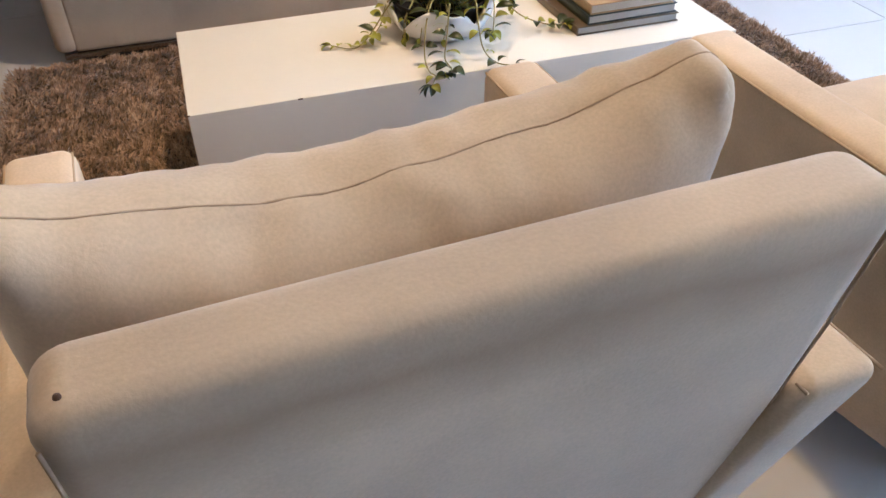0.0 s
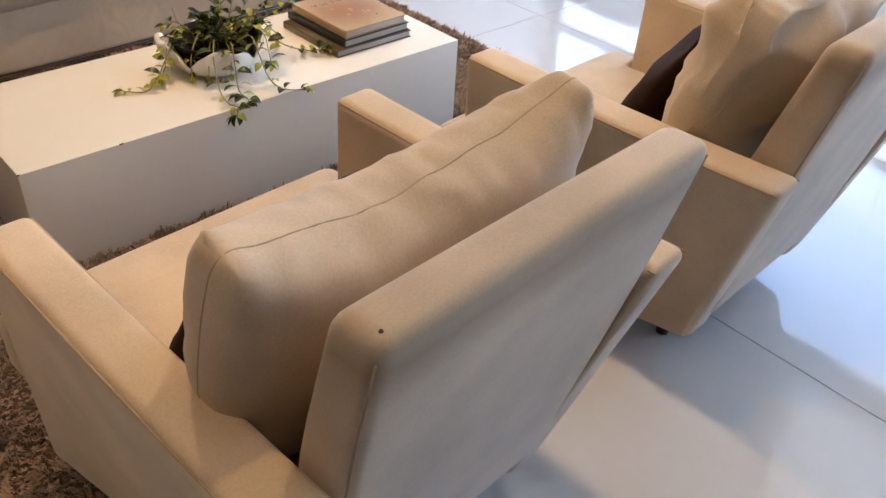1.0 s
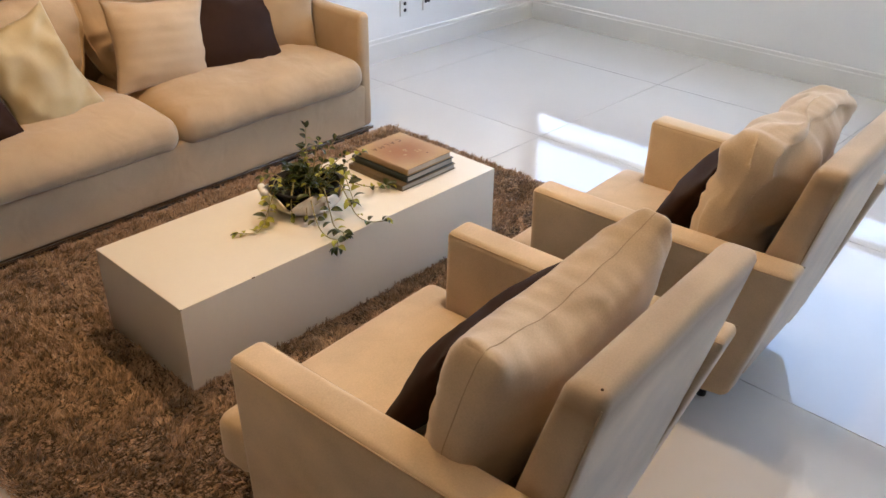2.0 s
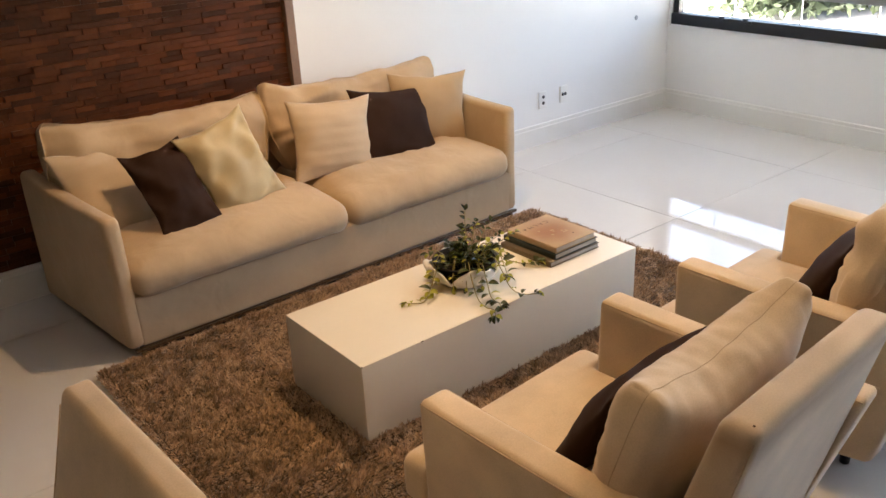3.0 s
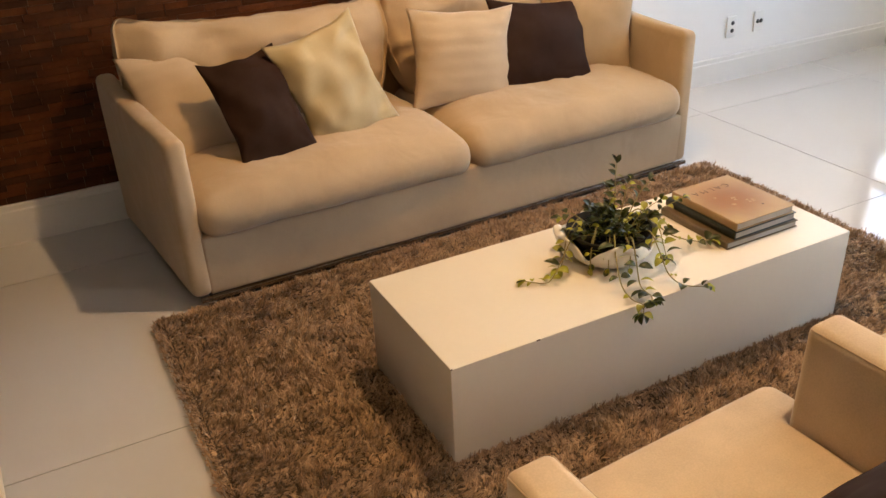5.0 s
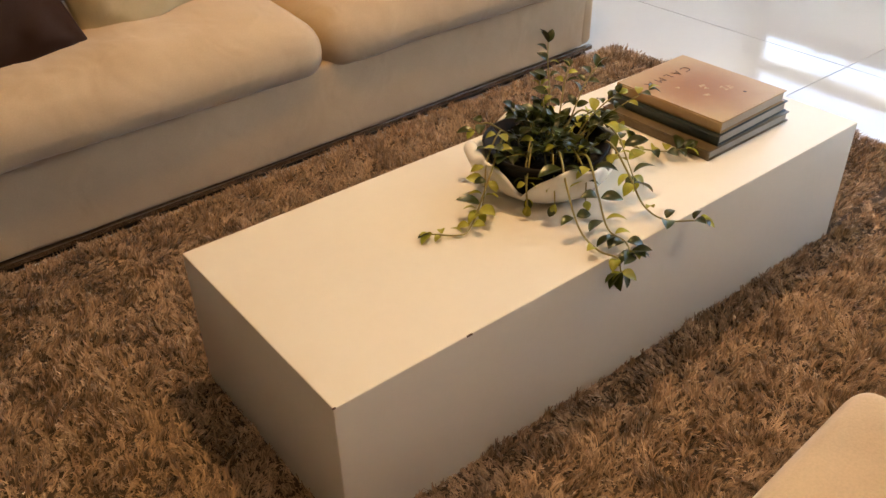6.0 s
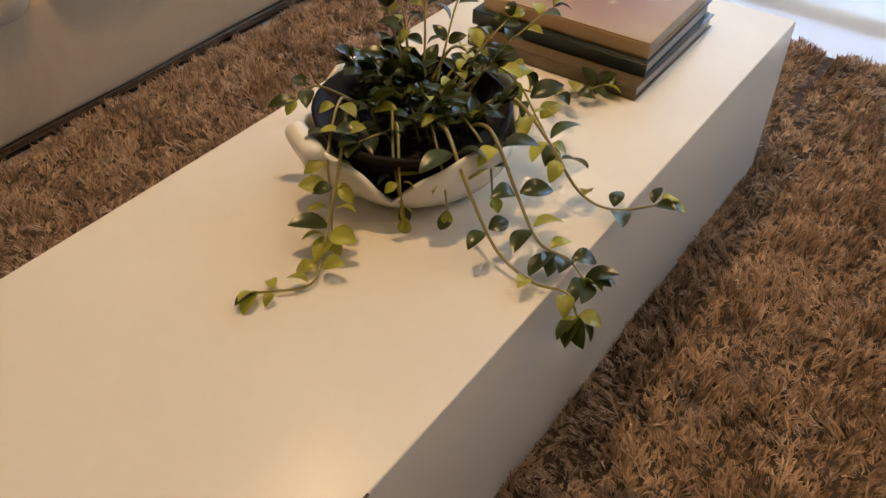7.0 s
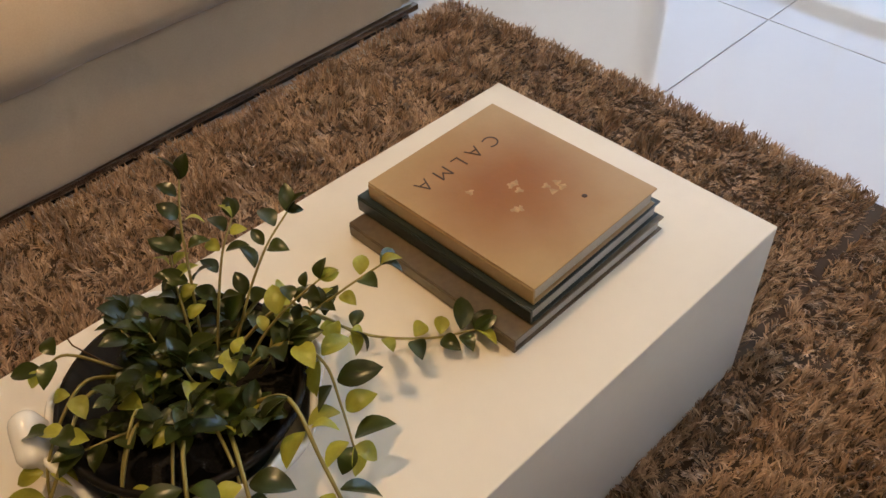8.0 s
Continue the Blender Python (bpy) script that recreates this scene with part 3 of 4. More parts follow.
def armchair(m, label, cushion_seed, cushion_shift, fold):
    c = thing("armchair", label, "armchair", m, "armchairs by the coffee table")
    for s in (-1, 1):
        arm = part("arm", rbox(0.10, 0.81, 0.545, 0.022, (2, 8, 6), warp=lambda p: Vector(chair_shift(p.x + s * 0.375, p.y - 0.405, p.z + 0.3575 - (0.006 * math.sin((p.y + 0.4) * 3.8) if p.z > 0.2 else 0)))), SUEDE, c)
        for dx in (-0.046, 0.046):
            x = s * 0.375 + dx
            part("seam", tube([(x, -0.012 - 0.79 * i / 10, 0.6205 - 0.006 * math.sin((0.80 - 0.79 * i / 10) * 3.8)) for i in range(11)], 0.0022, 5), SUEDE_SEAM, arm, "stitched seam")

    def back_warp(p):
        z = p.z + 0.512
        f = (0.884 - z) / 0.74
        x = p.x * (1 - 0.16 * max(0, (0.63 - z) / 0.5)) + 0.008
        rear = -0.848 + 0.165 * f
        return (x, rear + (p.y + 0.0525) / 0.105 * (0.086 + 0.045 * f), z + 0.005 * math.cos(p.x * 3))
    back = part("backrest", rbox(0.640, 0.105, 0.745, 0.03, (8, 3, 8), warp=back_warp), SUEDE_WORN, c)
    for s in (-1, 1):
        pts = [back_warp(Vector((s * 0.314, -0.046, z))) for z in (0.345, 0.2, 0.0, -0.2, -0.35)]
        part("seam", tube(pts, 0.0018, 5), SUEDE_SEAM, back, "stitched seam")
    if not fold:
        part("spot", lathe([(0.0001, 0.0012), (0.0022, 0.001), (0.0028, -0.001)], 10), CHIP, back, "small dark stain", pose(-0.288, -0.824, 0.8876))

    def seat_warp(p):
        y = p.y - 0.24
        wing = max(0.0, min(1.0, (y - 0.0) / 0.02))
        k = (1 - (p.x / 0.33) ** 4) if abs(p.x) < 0.33 else 0
        return (p.x * (1 + 0.26 * wing), y, p.z + (0.02 * k * (1 - (p.y / 0.36) ** 4) if p.z > 0 else 0) + 0.315)
    part("seat", rbox(0.645, 0.72, 0.15, 0.035, (8, 8, 2), ((), (0.235, 0.2425, 0.25, 0.2575, 0.265), ()), seat_warp), SUEDE, c)
    part("seat_frame", rbox(0.63, 0.66, 0.15, 0.02, (4, 6, 2), warp=lambda p: Vector(chair_shift(p.x, p.y - 0.30, p.z + 0.163))), SUEDE, c)

    size = (0.645, 0.13, 0.50, 0.06) if fold else (0.655, 0.100, 0.500, 0.036)
    look_of = (cushion_seed, 0.055, 0.006 + fold, 0.0 if fold else 0.055)
    cu = part("back_cushion", back_cushion_bm(*size, *look_of), SUEDE, c, m=pose(cushion_shift, -0.562 if fold else -0.552, 0.668 if fold else 0.651, 15, 0.0 if fold else -2.4, 0))
    if not fold:
        for side in (-1,):
            part("piping", tube(piping_path(*size, cushion_warp(*size[:3], *look_of), side), 0.0012, 5), SUEDE_SEAM, cu, "stitched piping")
    for x in (-0.22, 0.22):
        for y in (-0.04, -0.56):
            part("foot", lathe([(0.0001, 0.092), (0.02, 0.092), (0.016, 0.0), (0.0001, 0.0)], 16), FOOT_AND_SHADE, c, "short black foot", pose(x * (0.95 if y < -0.3 else 1.1), y, 0))
    return c


M1 = pose(0.181, -0.626, 0, 0, 0, 3.9)
M2 = pose(1.310, -0.578, 0, 0, 0, 3.2)
armchair(M1, "cream suede armchair with tall welted back cushion, beside the coffee table", 53, -0.012, 0.0)
armchair(M2, "cream suede armchair with a slumped, wrinkled back cushion", 61, 0.0, 0.036)
pillow("pillow", "dark brown cloth pillow against the armchair cushion", M1 @ pose(-0.02, -0.27, 0.405, 31, 0, 0), BROWN, 0.57, 0.47, 0.15, 71, group="armchair pillows")
pillow("pillow", "dark brown cloth pillow against the wrinkled armchair cushion", M2 @ pose(0.0, -0.27, 0.405, 31, 0, 0), BROWN, 0.56, 0.47, 0.15, 77, group="armchair pillows")


# ---- side chair at the rug's end, turned away ----
def side_chair():
    c = thing("side_chair", "armless cream suede chair turned away from the rug", "chair", pose(-0.93, -0.672, 0, 0, 0, 93))
    # local y points to the front of the chair (world -x)

    def warp(p):
        z = p.z + 0.47
        f = (0.885 - z)
        return (p.x * ((0.93 + 0.2 * min(f, 0.4)) if p.x > 0 else 1 + 0.05 * f), -0.015 + (p.y + 0.055) * (0.6 + 0.85 * min(f, 0.5)) + 0.16 * f + 0.05 * f * f, z + 0.004 * math.cos(p.x * 4))
    back = part("backrest", rbox(0.58, 0.11, 0.83, 0.024, (8, 3, 8), warp=warp), SUEDE, c)
    part("side_bolster", rbox(0.05, 0.13, 0.62, 0.024, (2, 3, 6), warp=lambda p: Vector(warp(Vector((p.x - 0.276, p.y + 0.015, p.z - 0.19))))), SUEDE, c)
    part("side_bolster", rbox(0.05, 0.13, 0.62, 0.024, (2, 3, 6), warp=lambda p: Vector(warp(Vector((p.x + 0.276, p.y + 0.015, p.z - 0.19))))), SUEDE, c)
    part("seat", rbox(0.60, 0.48, 0.13, 0.04, (6, 6, 2), at=(0, 0.50, 0.36)), SUEDE, c)
    part("seat_frame", rbox(0.58, 0.50, 0.16, 0.02, (4, 4, 2), at=(0, 0.49, 0.215)), SUEDE, c)
    part("seam", tube([warp(Vector((0.29, 0.0475, z))) for z in (0.37, 0.2, 0.0, -0.2)], 0.0022, 5), SUEDE_SEAM, back, "stitched seam")
    for x in (-0.24, 0.24):
        for y in (0.30, 0.70):
            part("foot", lathe([(0.0001, 0.14), (0.02, 0.14), (0.015, 0.0), (0.0001, 0.0)], 16), FOOT_AND_SHADE, c, "short black foot", pose(x, y, 0))


side_chair()


# ---- books ----
def book(name, label, x0, x1, y0, y1, z0, z1, turn, cover, pages):
    cx, cy = (x0 + x1) / 2, (y0 + y1) / 2
    b = thing(name, label, "book", pose(cx, cy, z0, 0, 0, turn), "stacked books")
    w, d, h = x1 - x0, y1 - y0, z1 - z0
    part("back_cover", rbox(w, d, 0.0028, 0.001, (1, 1, 1), at=(0, 0, 0.0014)), cover, b)
    part("page_block", block(-w / 2 + 0.003, w / 2 - 0.005, -d / 2 + 0.004, d / 2 - 0.004, 0.0029, h - 0.0029, 0.0008), pages, b)
    part("front_cover", rbox(w, d, 0.0028, 0.001, (2, 2, 1), at=(0, 0, h - 0.0014)), cover, b)
    part("spine", rbox(0.004, d, h - 0.006, 0.0015, (1, 1, 1), at=(-w / 2 + 0.001, 0, h / 2)), cover, b)
    return b


book("book", "large olive-brown hardback at the bottom of the stack", 1.023, 1.325, 0.109, 0.413, TH + 0.0005, TH + 0.024, 0.5, BOOK_OLIVE, PAPER_DIM)
book("book", "large dark green hardback in the middle of the stack", 1.052, 1.318, 0.114, 0.425, TH + 0.0245, TH + 0.05, 1.5, BOOK_GREEN, PAPER_DIM)
top_book = book("book", "tan hardback with rust cloud and the title CALMA, on the stack", 1.060, 1.308, 0.117, 0.408, TH + 0.0505, TH + 0.078, 1.2, COVER, PAPER)
BOOK_H = 0.0275
title = bpy.data.curves.new("title", "FONT")
title.body, title.size, title.align_x, title.align_y, title.space_character, title.extrude = "CALMA", 0.034, "CENTER", "CENTER", 1.62, 0.0002
title.offset = -0.0005
tmp = new("title", title)
bpy.context.view_layer.update()
me = bpy.data.meshes.new_from_object(tmp.evaluated_get(bpy.context.evaluated_depsgraph_get()))
bpy.data.objects.remove(tmp)
link("title", me, INK, top_book, "dark serif-like title letters", pose(-0.012, 0.085, BOOK_H + 0.0004, 0, 0, 180))
rnd = random.Random(5)
for x, y, n in ((0.0, -0.01, 3), (0.035, -0.045, 5), (-0.03, -0.03, 2), (-0.055, 0.03, 1)):
    for i in range(n):
        a = rnd.uniform(0, 3)
        bm = lathe([(0.0001, 0.0003), (rnd.uniform(0.002, 0.005), 0.0003), (0.0055, 0.0001)], 9, lambda r, z, t: (r * (1 + 0.4 * math.sin(3 * t + a)), z))
        part("print_mark", bm, PRINT_PALE, top_book, "pale printed mark", pose(x + rnd.uniform(-0.012, 0.012), y + rnd.uniform(-0.01, 0.01), BOOK_H, 0, 0, rnd.uniform(0, 360)))
part("ink_spot", lathe([(0.0001, 0.0004), (0.0035, 0.0004), (0.004, 0.0)], 8), INK, top_book, "dark ink spot", pose(0.048, -0.085, BOOK_H))


# ---- plant ----
PX, PY = 0.695, 0.275
bowl = thing("planter_bowl", "white glazed ceramic bowl with a wavy scalloped rim, on the table", "bowl", pose(PX, PY, TH))


def bowl_wave(r, z, a):
    """Four wide petals with low notches between them, one petal taller."""
    k = max(0.0, (z - 0.012) / 0.07)
    petal = abs(math.cos(2 * (a - radians(160)))) ** 0.6
    near = (a - radians(160) + math.pi) % (2 * math.pi) - math.pi
    notch = (a - radians(206) + math.pi) % (2 * math.pi) - math.pi
    tall = -0.12 * math.exp(-(near / 0.32) ** 2) - 0.25 * math.exp(-(notch / 0.22) ** 2)
    return r * (0.95 + k * (0.10 * petal - 0.03 + 0.022 * math.sin(11 * a + 0.5))), z * (1 + k * (0.62 * petal - 0.42 + tall + 0.06 * math.sin(9 * a + 1)))


part("shell", lathe([(0.0001, 0.003), (0.085, 0.001), (0.098, 0.005), (0.124, 0.022), (0.138, 0.045), (0.143, 0.066), (0.1435, 0.080), (0.140, 0.0845), (0.135, 0.081), (0.132, 0.066), (0.127, 0.048), (0.114, 0.029), (0.09, 0.012), (0.0001, 0.01)], 96, bowl_wave), CERAMIC, bowl)
part("ear", rbox(0.030, 0.060, 0.082, 0.0145, (3, 5, 6), warp=lambda p: (p.x - 0.006 * math.sin(p.z * 40) + 3.0 * p.y * p.y, p.y * (1 + 2.0 * p.z), p.z + 0.005 * math.sin(p.y * 90))), CERAMIC, bowl, "raised rounded flap", pose(-0.136, 0.050, 0.070, 0, -10, -20))
pot = part("inner_pot", lathe([(0.0001, 0.012), (0.088, 0.012), (0.124, 0.088), (0.128, 0.090), (0.129, 0.098), (0.123, 0.099), (0.110, 0.062), (0.0001, 0.055)], 44), BLACK_POT, bowl, "black plastic nursery pot")
part("soil", lathe([(0.111, 0.06), (0.06, 0.066), (0.0001, 0.07)], 28, lambda r, z, a: (r, z + 0.004 * math.sin(7 * a) * (r > 0.02))), SOIL, bowl)

plant = thing("trailing_plant", "trailing houseplant with waxy green leaves in the white bowl", "houseplant", pose(PX, PY, TH + 0.098))
P0 = Vector((PX, PY, TH + 0.098))


def leaf_mesh(length, width, cup, mat, name):
    bm = bmesh.new()
    rows = []
    n = 7
    for i in range(n + 1):
        s = i / n
        half = width / 2 * (math.sin(math.pi * min(1, s * 0.95 + 0.02)) ** 0.8) * (1.12 - 0.25 * s) * (1 if i < n else 0.08)
        z = cup * (s - s * s) * 1.2 - cup * 0.6 * s * s
        rows.append([bm.verts.new((k * half, s * length, z + abs(k) * half * 0.32)) for k in (-1, -0.5, 0, 0.5, 1)])
    for a, b in zip(rows, rows[1:]):
        for k in range(4):
            bm.faces.new((a[k], a[k + 1], b[k + 1], b[k]))
    me = mesh_of(bm, name)
    me.materials.append(mat)
    return me


LEAVES = [leaf_mesh(0.037, 0.024, 0.012, LEAF, "leaf"), leaf_mesh(0.030, 0.022, 0.014, LEAF, "leaf"), leaf_mesh(0.043, 0.025, 0.010, LEAF, "leaf")]
PALE = [leaf_mesh(0.037, 0.025, 0.012, LEAF_PALE, "leaf"), leaf_mesh(0.029, 0.021, 0.014, LEAF_PALE, "leaf")]
rl = random.Random(12)


def put_leaf(at, direction, up, size, pale):
    d = Vector(direction).normalized()
    side = d.cross(Vector(up))
    if side.length < 0.05:
        side = d.cross(Vector((1, 0.3, 0)))
    side.normalize()
    nrm = side.cross(d)
    m = Matrix((side, d, nrm)).transposed().to_4x4()
    m.translation = Vector(at)
    ob = new("leaf", rl.choice(PALE if pale else LEAVES))
    ob.parent = plant
    ob.matrix_local = m @ Matrix.Scale(size, 4)
    return ob


def stem(points, r=0.0022, every=3, start=3, size=1.0, pale=0.2, end_leaves=3, floor_z=None):
    """A stem through points (world) with leaf pairs along it."""
    pts = [p - P0 for p in smooth_path(points, 6)]
    part("stem", tube(pts, r, 5, 0.6), STEM, plant)
    for i in range(start, len(pts) - 1, every):
        d = (pts[i + 1] - pts[i - 1]).normalized()
        for s in (-1, 1):
            if rl.random() < 0.12:
                continue
            side = d.cross(Vector((0, 0, 1)))
            if side.length < 0.2:
                a = rl.uniform(0, 6.3)
                side = Vector((math.cos(a), math.sin(a), 0))
            side.normalize()
            out = side * s + d * rl.uniform(0.1, 0.8) + Vector((0, 0, rl.uniform(-0.1, 0.7)))
            put_leaf(pts[i] + out.normalized() * 0.004, out, Vector((rl.uniform(-0.5, 0.5), rl.uniform(-0.5, 0.5), 1)), size * rl.uniform(0.7, 1.15), rl.random() < pale)
    d = (pts[-1] - pts[-3]).normalized()
    for i in range(end_leaves):
        a = rl.uniform(-1.2, 1.2)
        out = Matrix.Rotation(a, 3, "Z") @ d + Vector((0, 0, rl.uniform(-0.3, 0.6)))
        put_leaf(pts[-1], out, Vector((rl.uniform(-0.6, 0.6), rl.uniform(-0.6, 0.6), 1)), size * rl.uniform(0.7, 1.05), rl.random() < pale)


Z = TH
# upright tuft
for i in range(32):
    a, rr = rl.uniform(0, 6.283), 0.080 * math.sqrt(rl.random())
    b = Vector((PX + 0.022 + rr * math.cos(a), PY + 0.005 + rr * math.sin(a), Z + 0.07))
    hgt = rl.uniform(0.02, 0.075) * (1.1 - 0.3 * rr / 0.09)
    lean = rl.uniform(-0.2, 0.6) * rr + 0.005
    tip = b + Vector((math.cos(a) * lean * 1.2 + rl.uniform(-0.02, 0.02), math.sin(a) * lean * 1.2 + rl.uniform(-0.02, 0.02), hgt))
    mid = (b + tip) / 2 + Vector((rl.uniform(-0.012, 0.012), rl.uniform(-0.012, 0.012), 0.01))
    stem([b, mid, tip], 0.0020, 3, 3, 0.85, 0.04, 4)
# taller, thinner shoots
for dx, dy, h in ((0.06, 0.075, 0.175), (0.095, -0.03, 0.10), (0.115, 0.03, 0.12), (0.02, -0.03, 0.07), (0.135, -0.05, 0.10), (0.08, 0.05, 0.125), (0.03, 0.06, 0.11)):
    b = Vector((PX + 0.02 + dx * 0.4, PY + dy * 0.5, Z + 0.07))
    stem([b, b + Vector((dx * 0.35, dy * 0.3, h * 0.5)), b + Vector((dx * 0.7, dy * 0.7, h * 0.82)), b + Vector((dx * 1.05, dy, h))], 0.0019, 3, 6, 0.78, 0.2, 3)
# dead twig at the rim
part("stem", tube([Vector(p) - P0 for p in ((0.66, 0.36, Z + 0.08), (0.635, 0.385, Z + 0.12), (0.632, 0.40, Z + 0.155))], 0.0012, 5, 0.5), TWIG, plant, "dry brown twig")
# bare arching stems over the front rim
for x, y, ex, ey in ((0.665, 0.285, 0.585, 0.215), (0.685, 0.255, 0.612, 0.165), (0.70, 0.24, 0.665, 0.135)):
    stem([(x, y, Z + 0.075), (x * 0.7 + ex * 0.3, y * 0.7 + ey * 0.3, Z + 0.118), (ex + 0.01, ey + 0.012, Z + 0.088), (ex - 0.008, ey - 0.012, Z + 0.04)], 0.0023, 9, 14, 0.75, 0.8, 2)
# runners over the rim and across the table
stem([(0.65, 0.33, Z + 0.075), (0.612, 0.31, Z + 0.122), (0.548, 0.272, Z + 0.085), (0.50, 0.252, Z + 0.035), (0.462, 0.233, Z + 0.010), (0.43, 0.225, Z + 0.007), (0.388, 0.262, Z + 0.008)], 0.0024, 5, 9, 0.85, 0.85, 3)
stem([(0.66, 0.34, Z + 0.085), (0.615, 0.325, Z + 0.125), (0.555, 0.295, Z + 0.092), (0.528, 0.27, Z + 0.045), (0.497, 0.245, Z + 0.022)], 0.0022, 3, 7, 1.0, 0.9, 4)
stem([(0.655, 0.28, Z + 0.085), (0.62, 0.24, Z + 0.115), (0.578, 0.205, Z + 0.075), (0.572, 0.195, Z + 0.03)], 0.0024, 7, 12, 0.7, 0.9, 2)
stem([(0.67, 0.225, Z + 0.09), (0.648, 0.189, Z + 0.118), (0.615, 0.135, Z + 0.08), (0.592, 0.075, Z + 0.026), (0.586, 0.02, Z + 0.010), (0.592, -0.02, Z + 0.012), (0.575, -0.045, Z + 0.002)], 0.0026, 7, 9, 1.05, 0.15, 6)
stem([(0.70, 0.20, Z + 0.09), (0.682, 0.148, Z + 0.115), (0.656, 0.09, Z + 0.062), (0.636, 0.045, Z + 0.024), (0.640, 0.005, Z + 0.014), (0.618, -0.028, Z + 0.016)], 0.0026, 4, 8, 1.1, 0.15, 7)
stem([(0.735, 0.21, Z + 0.09), (0.755, 0.165, Z + 0.118), (0.742, 0.10, Z + 0.086), (0.738, 0.048, Z + 0.034), (0.760, 0.008, Z + 0.010), (0.80, -0.038, Z + 0.014)], 0.0026, 5, 9, 1.0, 0.55, 4)
stem([(0.77, 0.30, Z + 0.09), (0.825, 0.30, Z + 0.116), (0.86, 0.268, Z + 0.078), (0.908, 0.23, Z + 0.032), (0.965, 0.188, Z + 0.014), (1.008, 0.158, Z + 0.018)], 0.0024, 3, 7, 0.95, 0.35, 5)
stem([(0.75, 0.25, Z + 0.09), (0.795, 0.22, Z + 0.125), (0.815, 0.19, Z + 0.10), (0.805, 0.155, Z + 0.07), (0.79, 0.12, Z + 0.045)], 0.0022, 4, 7, 1.15, 0.85, 3)
stem([(0.76, 0.28, Z + 0.09), (0.815, 0.262, Z + 0.13), (0.85, 0.235, Z + 0.11), (0.87, 0.215, Z + 0.085)], 0.0022, 4, 6, 1.0, 0.6, 3)
stem([(0.665, 0.34, Z + 0.09), (0.625, 0.375, Z + 0.122), (0.598, 0.385, Z + 0.11)], 0.002, 5, 8, 0.85, 0.3, 2)


# ---- rug ----
rug = thing("shag_rug", "thick taupe-brown shag rug with long twisted pile", "rug", pose(0, 0, 0))
RX0, RX1, RY0, RY1 = -0.585, 2.000, -0.90, 1.190
part("backing", rbox(RX1 - RX0 - 0.03, RY1 - RY0 - 0.03, 0.010, 0.004, (2, 2, 1), at=((RX0 + RX1) / 2, (RY0 + RY1) / 2, 0.0055)), RUG_BACK, rug)


